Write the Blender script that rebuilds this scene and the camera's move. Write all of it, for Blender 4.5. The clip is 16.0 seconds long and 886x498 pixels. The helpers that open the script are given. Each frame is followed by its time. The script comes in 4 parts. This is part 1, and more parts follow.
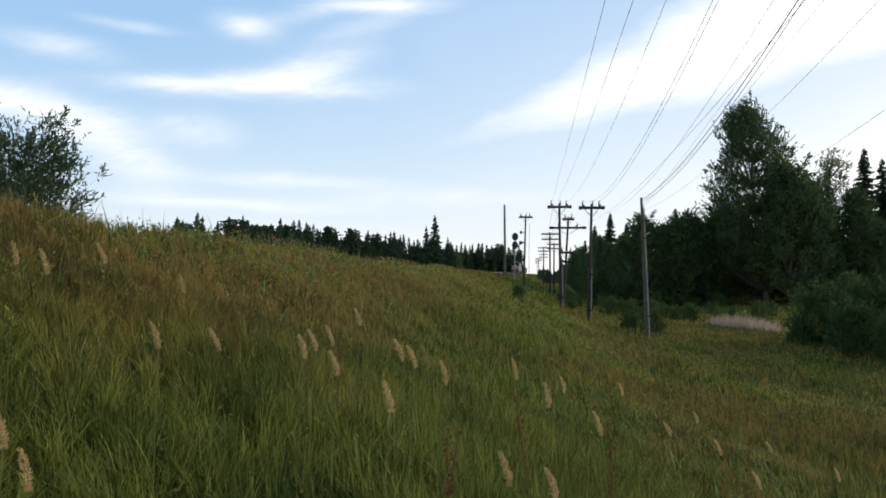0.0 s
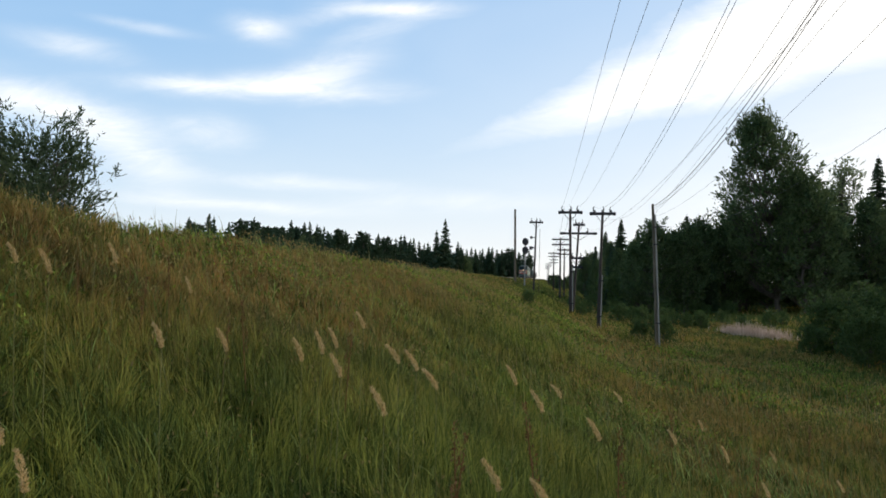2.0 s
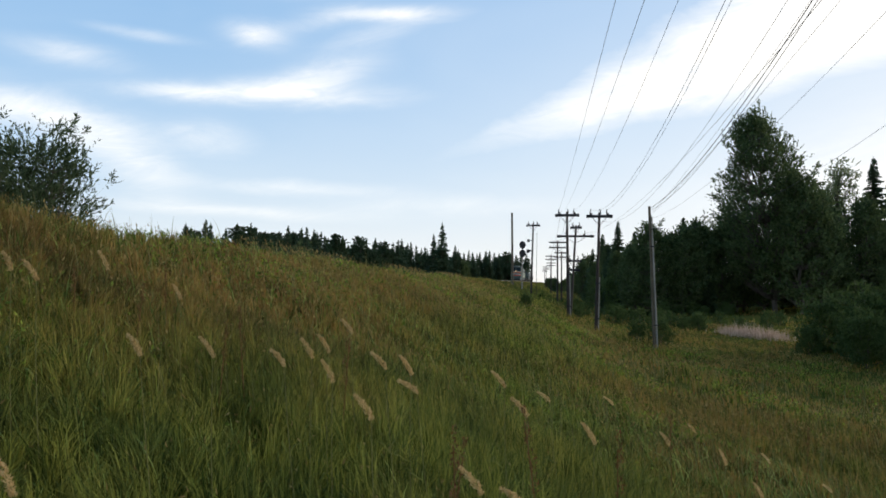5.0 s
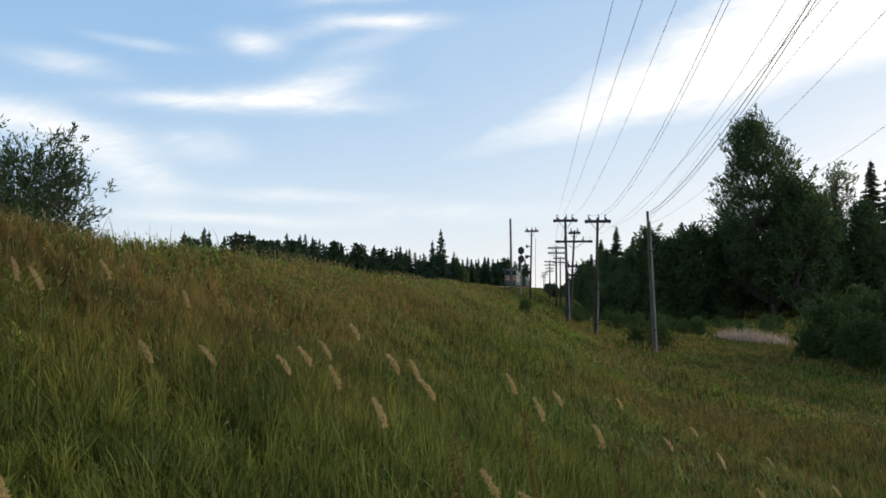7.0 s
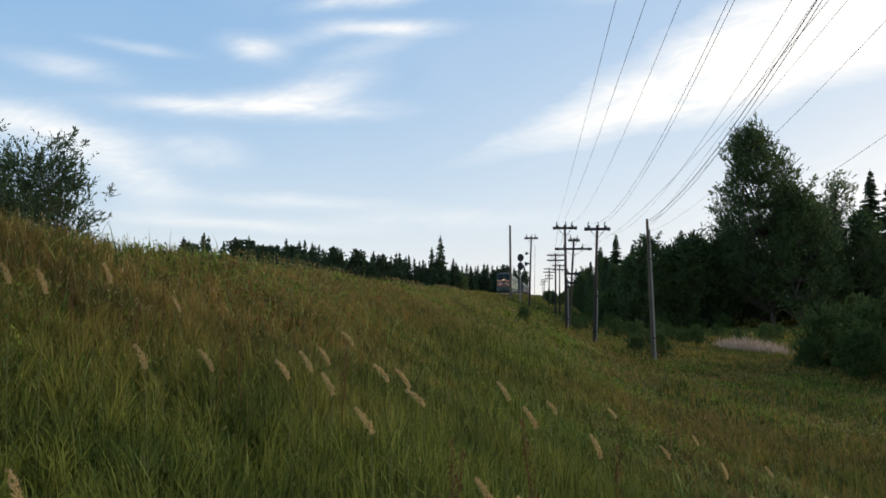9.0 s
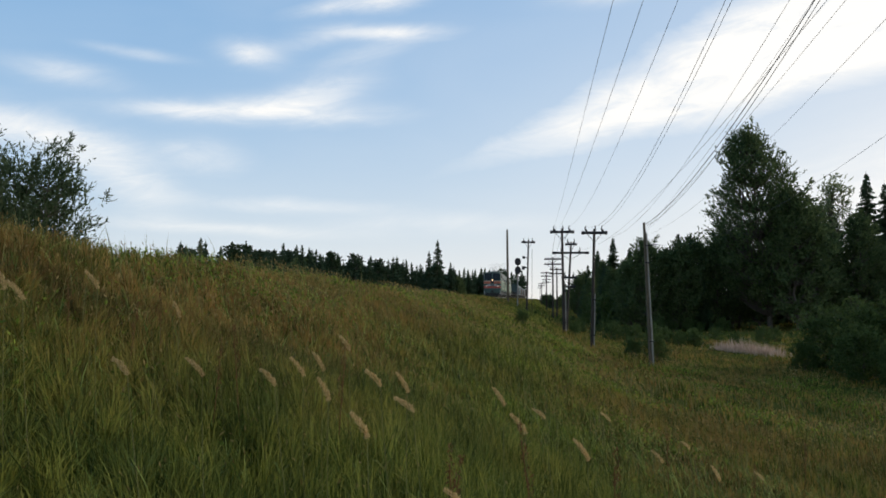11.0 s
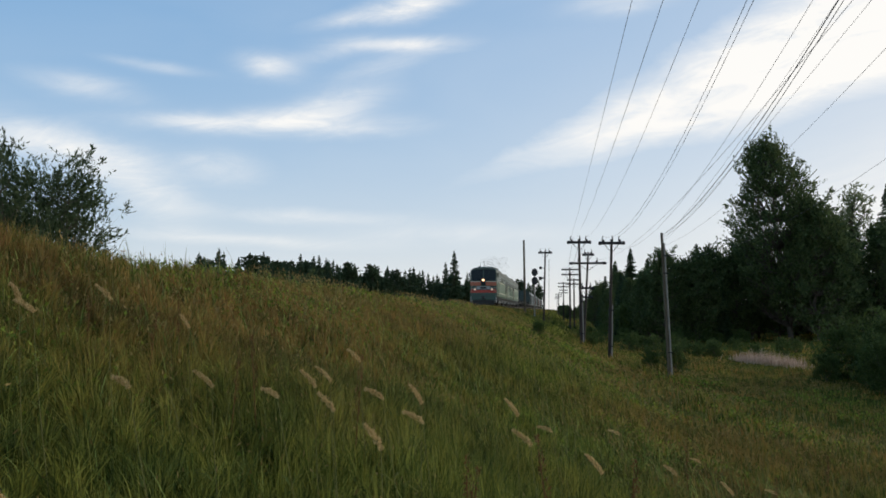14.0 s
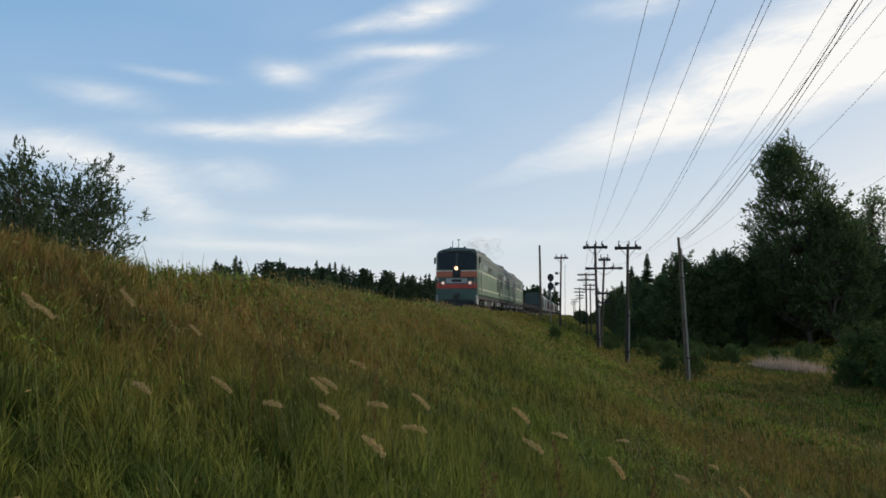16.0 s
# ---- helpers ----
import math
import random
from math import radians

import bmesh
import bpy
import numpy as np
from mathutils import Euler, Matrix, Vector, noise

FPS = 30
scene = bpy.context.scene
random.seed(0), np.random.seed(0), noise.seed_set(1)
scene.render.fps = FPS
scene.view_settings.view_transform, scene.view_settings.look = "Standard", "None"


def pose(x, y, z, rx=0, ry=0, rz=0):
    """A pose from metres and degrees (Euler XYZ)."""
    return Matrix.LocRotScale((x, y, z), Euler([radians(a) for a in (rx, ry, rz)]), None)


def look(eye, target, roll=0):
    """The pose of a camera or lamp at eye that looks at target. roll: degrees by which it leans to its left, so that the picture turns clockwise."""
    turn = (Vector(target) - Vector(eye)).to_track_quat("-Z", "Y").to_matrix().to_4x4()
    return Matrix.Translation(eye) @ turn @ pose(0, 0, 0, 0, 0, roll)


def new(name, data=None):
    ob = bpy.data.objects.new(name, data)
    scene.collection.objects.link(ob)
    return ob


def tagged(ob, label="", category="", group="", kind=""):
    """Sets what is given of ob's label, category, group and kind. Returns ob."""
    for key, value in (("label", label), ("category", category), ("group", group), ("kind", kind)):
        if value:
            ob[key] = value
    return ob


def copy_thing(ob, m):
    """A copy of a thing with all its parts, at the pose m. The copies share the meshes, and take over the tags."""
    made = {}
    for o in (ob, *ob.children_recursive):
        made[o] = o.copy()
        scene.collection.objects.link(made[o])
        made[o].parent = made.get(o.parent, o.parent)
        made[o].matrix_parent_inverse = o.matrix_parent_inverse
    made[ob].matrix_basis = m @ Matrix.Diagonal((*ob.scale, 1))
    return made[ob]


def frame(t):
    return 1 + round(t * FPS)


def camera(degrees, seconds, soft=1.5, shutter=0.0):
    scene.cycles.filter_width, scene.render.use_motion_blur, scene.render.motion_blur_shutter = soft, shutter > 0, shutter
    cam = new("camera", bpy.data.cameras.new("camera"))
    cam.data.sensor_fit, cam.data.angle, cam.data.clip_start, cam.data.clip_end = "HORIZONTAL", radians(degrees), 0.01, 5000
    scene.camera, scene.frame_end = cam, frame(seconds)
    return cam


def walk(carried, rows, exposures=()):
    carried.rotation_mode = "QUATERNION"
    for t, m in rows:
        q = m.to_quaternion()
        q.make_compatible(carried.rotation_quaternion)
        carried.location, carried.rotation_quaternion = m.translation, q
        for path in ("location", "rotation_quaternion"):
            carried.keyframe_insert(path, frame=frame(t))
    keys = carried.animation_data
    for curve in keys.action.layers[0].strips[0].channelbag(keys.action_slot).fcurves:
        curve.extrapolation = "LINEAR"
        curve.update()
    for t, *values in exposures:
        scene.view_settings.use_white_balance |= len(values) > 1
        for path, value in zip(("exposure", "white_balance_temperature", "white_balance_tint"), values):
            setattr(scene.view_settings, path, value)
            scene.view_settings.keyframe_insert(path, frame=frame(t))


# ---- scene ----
# ---- camera ----
# seconds, degrees to the left of the track's direction, up, and roll; the eye stays at one place
EYE = (0.0, 0.0, 1.6)
cam = camera(60.3, 16.0, soft=1.7)
CAM_ROWS = (
    (0.0, 6.897, 1.839, 0.196), (0.5, 6.927, 1.919, 0.235), (1.0, 7.053, 2.013, 0.240), (1.5, 7.325, 2.054, 0.785),
    (2.0, 7.662, 2.134, 0.964), (2.5, 7.926, 2.197, 1.203), (3.0, 8.069, 2.304, 1.151), (3.5, 8.209, 2.315, 1.109),
    (4.0, 7.825, 2.337, 1.089), (6.5, 7.376, 2.745, -0.126), (7.0, 7.354, 2.908, -0.004), (7.5, 7.359, 3.004, 0.040),
    (8.0, 7.344, 3.154, 0.000), (8.5, 7.315, 3.288, 0.350), (9.0, 7.315, 3.398, 0.391), (11.5, 7.086, 3.844, 0.181),
    (12.0, 7.140, 3.981, 0.534), (12.5, 7.278, 4.135, 0.442), (13.0, 7.631, 4.301, 0.146), (13.5, 8.139, 4.403, 0.144),
    (14.0, 8.360, 4.512, 0.185), (14.5, 8.513, 4.624, -0.157), (15.0, 8.721, 4.747, -0.118), (15.5, 9.016, 4.851, -0.176),
    (16.0, 9.532, 4.942, 0.020),
)


def aim(yaw, pitch, roll):
    a, b = radians(yaw), radians(pitch)
    d = Vector((-math.sin(a) * math.cos(b), math.cos(a) * math.cos(b), math.sin(b)))
    return look(EYE, Vector(EYE) + 10 * d, roll)


walk(cam, [(t, aim(a, b, c)) for t, a, b, c in CAM_ROWS], exposures=[(0.0, 0.2), (4.0, 0.16), (8.0, 0.05), (16.0, -0.14)])

# ---- sky and sun ----
SUN_AZ, SUN_EL = 62.0, 13.0  # degrees to the right of the track's direction, and up


class Nodes:
    """Short hand for wiring a node tree."""

    def __init__(self, tree):
        self.tree = tree
        tree.nodes.clear()

    def add(self, kind, **inputs):
        node = self.tree.nodes.new(kind)
        for key, value in inputs.items():
            self.put(node, key.replace("_", " "), value)
        return node

    def put(self, node, key, value):
        socket = node.inputs[int(key)] if key.isdigit() else node.inputs[key]
        if isinstance(value, bpy.types.NodeSocket):
            self.tree.links.new(value, socket)
        else:
            socket.default_value = value

    def math(self, op, a, b=0.0, c=0.0, clamp=False):
        node = self.tree.nodes.new("ShaderNodeMath")
        node.operation, node.use_clamp = op, clamp
        for n, value in enumerate((a, b, c)):
            self.put(node, str(n), value)
        return node.outputs[0]

    def mix(self, fac, a, b, mode="MIX"):
        node = self.tree.nodes.new("ShaderNodeMix")
        node.data_type, node.blend_type = "RGBA", mode
        self.put(node, "0", fac)
        self.put(node, "6", a if not isinstance(a, tuple) else (*a[:3], 1))
        self.put(node, "7", b if not isinstance(b, tuple) else (*b[:3], 1))
        return node.outputs[2]

    def noise(self, vector, scale, detail=4.0, rough=0.55, distort=0.0):
        node = self.add("ShaderNodeTexNoise", Scale=scale, Detail=detail, Roughness=rough, Distortion=distort)
        if vector is not None:
            self.put(node, "Vector", vector)
        return node.outputs[0]

    def ramp(self, fac, *stops):
        node = self.tree.nodes.new("ShaderNodeValToRGB")
        el = node.color_ramp.elements
        while len(el) < len(stops):
            el.new(0.5)
        for e, (pos, col) in zip(el, stops):
            e.position, e.color = pos, (*col, 1) if isinstance(col, tuple) else (col, col, col, 1)
        self.put(node, "0", fac)
        return node.outputs[0]


def make_world():
    world = bpy.data.worlds.new("sky")
    scene.world = world
    world.use_nodes = True
    n = Nodes(world.node_tree)
    sky = n.add("ShaderNodeTexSky")
    sky.sky_type, sky.sun_disc = "NISHITA", False
    sky.sun_elevation, sky.sun_rotation = radians(SUN_EL), radians(SUN_AZ)
    sky.air_density, sky.dust_density, sky.ozone_density = 1.0, 1.2, 1.5
    way = n.add("ShaderNodeTexCoord").outputs["Generated"]
    sep = n.add("ShaderNodeSeparateXYZ", Vector=way)
    x, y, z = sep.outputs
    az = n.math("MULTIPLY", n.math("ARCTAN2", x, y), 57.2958)
    el = n.math("MULTIPLY", n.math("ARCSINE", z), 57.2958)
    plane = n.add("ShaderNodeCombineXYZ", X=n.math("MULTIPLY", az, 0.05), Y=n.math("MULTIPLY", el, 0.12), Z=0.0).outputs[0]
    streak = n.add("ShaderNodeCombineXYZ", X=n.math("MULTIPLY", az, 0.045), Y=n.math("MULTIPLY", n.math("SUBTRACT", el, n.math("MULTIPLY", az, 0.14)), 0.17), Z=0.0).outputs[0]
    wisps = n.noise(streak, 3.4, 10.0, 0.68, 0.9)
    broad = n.noise(plane, 0.9, 4.0, 0.5, 0.4)
    warp = n.math("MULTIPLY", n.math("SUBTRACT", n.noise(plane, 2.2, 6.0, 0.62, 0.4), 0.5), 5.0)
    total = None
    # azimuth, height, half length, half thickness (degrees), slope, strength of each bank of cloud
    for a0, e0, length, thick, slope, amount in (
        (-26.5, 13.1, 4.6, 0.55, 0.02, 0.75), (-21.0, 13.6, 4.2, 0.8, 0.08, 0.8), (-16.6, 14.9, 3.6, 1.05, 0.24, 0.75), (-15.0, 13.6, 5.0, 0.7, 0.03, 0.4),
        (-21.5, 17.5, 1.9, 0.8, -0.05, 0.8), (-11.6, 19.5, 4.2, 0.5, 0.03, 0.85), (-17.0, 18.7, 2.4, 0.6, 0.2, 0.3), (-12.5, 18.0, 4.0, 0.8, 0.3, 0.3),
        (-38.0, 11.2, 5.5, 1.1, -0.18, 0.62), (-33.0, 9.9, 5.0, 1.8, -0.35, 0.48), (-29.2, 8.0, 3.4, 1.9, -0.5, 0.35), (-25.0, 10.1, 2.8, 1.0, -0.1, 0.55),
        (-10.6, 22.4, 3.6, 0.9, 0.25, 0.95), (-15.0, 21.2, 3.4, 0.5, 0.2, 0.5), (5.5, 22.2, 3.4, 0.8, 0.12, 0.6), (-34.0, 14.9, 3.2, 0.7, -0.1, 0.5), (-29.6, 16.8, 3.0, 0.35, -0.05, 0.35),
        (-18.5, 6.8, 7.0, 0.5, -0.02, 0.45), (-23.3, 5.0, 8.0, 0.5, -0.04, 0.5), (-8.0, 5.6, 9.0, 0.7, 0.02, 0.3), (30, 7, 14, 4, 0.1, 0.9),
        (95, 30, 40, 14, 0.1, 0.9), (-120, 25, 45, 9, 0.1, 0.8), (170, 32, 50, 10, -0.1, 0.9),
    ):
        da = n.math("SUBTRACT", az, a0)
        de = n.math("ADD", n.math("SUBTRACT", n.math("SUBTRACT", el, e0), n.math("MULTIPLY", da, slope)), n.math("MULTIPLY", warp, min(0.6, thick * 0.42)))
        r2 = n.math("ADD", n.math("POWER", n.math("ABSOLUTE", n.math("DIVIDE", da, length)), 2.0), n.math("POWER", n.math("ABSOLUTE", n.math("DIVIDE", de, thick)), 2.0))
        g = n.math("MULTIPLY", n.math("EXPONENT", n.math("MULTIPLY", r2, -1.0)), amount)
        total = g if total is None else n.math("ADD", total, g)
    # the broad bright bank that fans out towards the sun
    under = n.math("SUBTRACT", n.math("ADD", el, n.math("MULTIPLY", warp, 0.45)), n.math("ADD", n.math("MULTIPLY", az, 0.15), 10.2))
    over = n.math("SUBTRACT", n.math("ADD", n.math("MULTIPLY", az, 0.52), 14.0), n.math("ADD", el, n.math("MULTIPLY", warp, 0.8)))
    bank = n.math("MULTIPLY", n.math("DIVIDE", under, 2.2, clamp=True), n.math("DIVIDE", over, 4.0, clamp=True))
    side = n.math("DIVIDE", n.math("SUBTRACT", 75.0, az), 20.0, clamp=True)
    total = n.math("ADD", total, n.math("MULTIPLY", n.math("MULTIPLY", bank, side), 1.5))
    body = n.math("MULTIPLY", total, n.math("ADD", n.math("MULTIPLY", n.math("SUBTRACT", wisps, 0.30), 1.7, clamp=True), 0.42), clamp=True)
    veil = n.math("MULTIPLY", n.math("SUBTRACT", broad, 0.42), 1.2, clamp=True)
    cover = n.math("MAXIMUM", n.math("MULTIPLY", body, 0.92), n.math("MULTIPLY", veil, 0.22))
    haze = n.math("EXPONENT", n.math("MULTIPLY", n.math("MAXIMUM", el, 0.0), -0.075))
    low = n.math("EXPONENT", n.math("MULTIPLY", n.math("MAXIMUM", el, 0.0), -0.22))
    blue = n.mix(1.0, sky.outputs[0], (0.125, 0.125, 0.125), "MULTIPLY")
    blue = n.mix(0.7, blue, (0.14, 0.44, 0.87))
    pale = n.mix(n.math("MULTIPLY", haze, 0.9), blue, (0.66, 0.82, 0.93))
    pale = n.mix(n.math("MULTIPLY", low, 0.85), pale, (0.86, 0.84, 0.79))
    # the sky pales towards the sun
    off = n.math("DIVIDE", n.math("SUBTRACT", az, SUN_AZ), 56.0)
    near_sun = n.math("MULTIPLY", n.math("EXPONENT", n.math("MULTIPLY", n.math("MULTIPLY", off, off), -1.0)), n.math("EXPONENT", n.math("MULTIPLY", n.math("MAXIMUM", el, 0.0), -0.03)))
    pale = n.mix(n.math("MULTIPLY", near_sun, 1.1, clamp=True), pale, (1.05, 1.0, 0.95))
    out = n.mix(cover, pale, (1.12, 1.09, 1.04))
    bg = n.add("ShaderNodeBackground", Color=out, Strength=1.0)
    n.put(n.add("ShaderNodeOutputWorld"), "Surface", bg.outputs[0])


make_world()
sun = new("sun", bpy.data.lights.new("sun", "SUN"))
sun.data.energy, sun.data.angle, sun.data.color = 1.8, radians(12), (1.0, 0.9, 0.76)
sun.matrix_world = look((200 * math.sin(radians(SUN_AZ)), 200 * math.cos(radians(SUN_AZ)), 200 * math.tan(radians(SUN_EL))), (0, 0, 0))


# ---- materials ----
def surface(name, colour, rough=0.7, metal=0.0, grain=(30.0, 0.25), stain=(2.0, 0.3), bump=0.2, second=None, island=0.0, spec=0.5):
    """A material with fine grain, broad stains and relief; island: how far separate pieces differ in value."""
    m = bpy.data.materials.new(name)
    m.use_nodes = True
    n = Nodes(m.node_tree)
    place = n.add("ShaderNodeTexCoord").outputs["Object"]
    fine, wide = n.noise(place, grain[0], 5.0), n.noise(place, stain[0], 4.0, 0.6, 0.4)
    second = second or tuple(c * 0.55 for c in colour)
    col = n.mix(n.math("MULTIPLY", n.ramp(wide, (0.35, 0.0), (0.7, 1.0)), stain[1] * 2, clamp=True), colour, second)
    col = n.mix(n.math("MULTIPLY", n.math("SUBTRACT", fine, 0.35, clamp=True), grain[1] * 2, clamp=True), col, tuple(c * 0.4 for c in colour))
    if island:
        rnd = n.add("ShaderNodeNewGeometry").outputs["Random Per Island"]
        value = n.math("ADD", n.math("MULTIPLY", rnd, 2 * island), 1 - island)
        col = n.mix(1.0, col, n.add("ShaderNodeCombineColor", Red=value, Green=value, Blue=value).outputs[0], "MULTIPLY")
    shader = n.add("ShaderNodeBsdfPrincipled", Base_Color=col, Roughness=n.math("ADD", n.math("MULTIPLY", wide, 0.2), rough - 0.1, clamp=True), Metallic=metal)
    n.put(shader, "Specular IOR Level", spec)
    if bump:
        b = n.add("ShaderNodeBump", Strength=bump, Distance=0.02, Height=fine)
        n.put(shader, "Normal", b.outputs[0])
    n.put(n.add("ShaderNodeOutputMaterial"), "Surface", shader.outputs[0])
    return m


def leafy(name, dark, light, through_light=0.35, patch=0.15, dry=None, zone=None, rough=0.6, contrast=1.0):
    """Leaves and blades: each piece of its own tint, drier and redder patches, some light coming through."""
    m = bpy.data.materials.new(name)
    m.use_nodes = True
    n = Nodes(m.node_tree)
    rnd = n.add("ShaderNodeNewGeometry").outputs["Random Per Island"]
    place = n.add("ShaderNodeNewGeometry").outputs["Position"]
    wide = n.noise(place, patch, 5.0, 0.65, 0.6)
    col = n.mix(n.math('POWER', rnd, contrast), dark, light)
    if dry:
        amount = n.ramp(n.math("ADD", n.math("MULTIPLY", rnd, 0.42), n.math("MULTIPLY", wide, 0.85)), (0.54, 0.0), (0.78, 1.0))
        if zone:
            px, py, pz = n.add("ShaderNodeSeparateXYZ", Vector=place).outputs
            across = n.math("ADD", px, n.math("MULTIPLY", n.math("SUBTRACT", wide, 0.5), 4.5))
            band = n.ramp(n.math("DIVIDE", n.math("ADD", across, 5.4), 4.4), (0.0, 0.25), (0.16, 0.4), (0.40, 1.0), (0.64, 0.6), (0.9, 0.0))
            along = n.ramp(n.math("DIVIDE", n.math("ADD", py, n.math("MULTIPLY", n.math("SUBTRACT", wide, 0.5), 9.0)), 50.0), (0.06, 0.12), (0.14, 1.0), (0.36, 0.75), (0.7, 0.2))
            # green close to the standpoint and in a strip down the middle of the slope, drier out on the flat
            spread = n.math("MULTIPLY", n.ramp(n.math("DIVIDE", py, 20.0), (0.1, 0.45), (0.4, 1.0)), n.ramp(n.math("DIVIDE", n.math("ADD", across, 4.0), 8.0), (0.1, 0.85), (0.25, 0.45), (0.55, 0.38), (0.8, 0.95)))
            some = n.math("GREATER_THAN", n.math("FRACT", n.math("MULTIPLY", rnd, 7.3)), 0.36)
            amount = n.math("ADD", n.math("MULTIPLY", amount, spread), n.math("MULTIPLY", n.math("MULTIPLY", band, along), n.math("MULTIPLY", some, 0.95)), clamp=True)
        tone = n.math("FRACT", n.math("MULTIPLY", rnd, 13.7))
        col = n.mix(amount, col, n.mix(tone, dry[0], dry[1]))
    if zone:
        # shaded recesses put into the colour: darker green patches, a stride or two across
        recess_shade = n.ramp(n.noise(place, 0.85, 4.0, 0.6, 0.8), (0.44, 0.0), (0.62, 1.0))
        col = n.mix(n.math("MULTIPLY", recess_shade, 0.9), col, n.mix(1.0, col, (0.43, 0.56, 0.62), "MULTIPLY"))
    shade = n.noise(place, 3.0, 3.0)
    col = n.mix(n.math("MULTIPLY", n.math("SUBTRACT", shade, 0.4, clamp=True), 1.4, clamp=True), col, n.mix(1.0, col, (0.5, 0.5, 0.45), "MULTIPLY"))
    front = n.add("ShaderNodeBsdfPrincipled", Base_Color=col, Roughness=rough)
    n.put(front, "Specular IOR Level", 0.1)
    back = n.add("ShaderNodeBsdfTranslucent", Color=col)
    both = n.add("ShaderNodeMixShader")
    n.put(both, "0", through_light)
    n.put(both, "1", front.outputs[0])
    n.put(both, "2", back.outputs[0])
    n.put(n.add("ShaderNodeOutputMaterial"), "Surface", both.outputs[0])
    return m


def glowing(name, colour, strength):
    m = bpy.data.materials.new(name)
    m.use_nodes = True
    n = Nodes(m.node_tree)
    e = n.add("ShaderNodeEmission", Color=(*colour, 1), Strength=strength)
    n.put(n.add("ShaderNodeOutputMaterial"), "Surface", e.outputs[0])
    return m


DRY = ((0.42, 0.27, 0.08), (0.32, 0.14, 0.045))
GRASS = leafy("meadow_grass", (0.042, 0.064, 0.012), (0.42, 0.455, 0.075), 0.42, 0.5, DRY, True, contrast=1.6)
GRASS_FAR = leafy("meadow_grass_far", (0.052, 0.080, 0.013), (0.41, 0.445, 0.065), 0.42, 0.3, DRY, True, contrast=1.5)
BENT_LIT = leafy("bent_leaf_highlight", (0.12, 0.18, 0.035), (0.44, 0.50, 0.13), 0.35, 0.6, contrast=1.8)
SEED = leafy("dry_seed_head", (0.19, 0.12, 0.036), (0.45, 0.32, 0.12), 0.4, 0.8)
HERB = leafy("herb_leaf", (0.06, 0.11, 0.014), (0.30, 0.36, 0.05), 0.4, 0.3)
PLUME = leafy("plume", (0.46, 0.30, 0.12), (0.76, 0.55, 0.27), 0.5, 1.0)
DOCK = leafy("dock_seed", (0.12, 0.06, 0.025), (0.27, 0.14, 0.05), 0.25, 1.0)
STALK = leafy("stalk", (0.15, 0.15, 0.05), (0.26, 0.23, 0.09), 0.2, 1.0)
REED = leafy("pale_reed", (0.34, 0.23, 0.16), (0.66, 0.49, 0.38), 0.4, 0.5)
LEAF_TREE = leafy("broad_leaf", (0.050, 0.080, 0.032), (0.14, 0.18, 0.068), 0.42, 0.1)
LEAF_BIRCH = leafy("birch_leaf", (0.13, 0.16, 0.075), (0.28, 0.31, 0.15), 0.45, 0.1)
LEAF_WILLOW = leafy("willow_leaf", (0.035, 0.055, 0.024), (0.11, 0.145, 0.068), 0.4, 0.5)
LEAF_BUSH = leafy("bush_leaf", (0.042, 0.070, 0.022), (0.11, 0.15, 0.042), 0.38, 0.2)
NEEDLE = leafy("needles", (0.030, 0.055, 0.024), (0.07, 0.10, 0.042), 0.2, 0.1)
NEEDLE_FAR = leafy("needles_far", (0.030, 0.055, 0.026), (0.065, 0.095, 0.045), 0.15, 0.05)
BARK = surface("bark", (0.10, 0.08, 0.06), 0.9, 0, (25, 0.4), (3, 0.4), 0.6)
SOIL = surface("soil", (0.078, 0.088, 0.018), 0.95, 0, (6, 0.4), (0.25, 0.5), 0.5, (0.10, 0.078, 0.022), spec=0.0)
BALLAST = surface("ballast", (0.22, 0.20, 0.18), 0.95, 0, (18, 0.5), (1.5, 0.3), 1.0)
WOOD = surface("weathered_wood", (0.13, 0.10, 0.062), 0.9, 0, (22, 0.4), (1.2, 0.4), 0.5)
WOOD_DARK = surface("tarred_wood", (0.048, 0.034, 0.025), 0.9, 0, (22, 0.4), (1.2, 0.4), 0.5)
WOOD_PALE = surface("pale_wood", (0.30, 0.275, 0.235), 0.9, 0, (22, 0.3), (1.2, 0.3), 0.4)
IRON = surface("dark_iron", (0.035, 0.034, 0.035), 0.6, 0.6, (40, 0.2), (3, 0.3), 0.1)
STEEL = surface("rail_steel", (0.22, 0.19, 0.17), 0.45, 0.9, (40, 0.3), (2, 0.3), 0.1)
PORCELAIN = surface("insulator", (0.55, 0.55, 0.53), 0.3, 0, (40, 0.1), (8, 0.2), 0.0)
WIRE = surface("wire", (0.06, 0.06, 0.065), 0.55, 0.3, (40, 0.1), (2, 0.1), 0.0)
BLACK = surface("black_enamel", (0.012, 0.012, 0.013), 0.55, 0, (30, 0.2), (4, 0.2), 0.0)


# ---- building helpers ----
def part(name, bm, material, parent=None, label=""):
    """Links a bmesh as one mesh object, under a thing or a part."""
    mesh = bpy.data.meshes.new(name)
    bm.to_mesh(mesh)
    bm.free()
    mesh.materials.append(material)
    ob = new(name, mesh)
    if parent is not None:
        ob.parent = parent
    return tagged(ob, label)


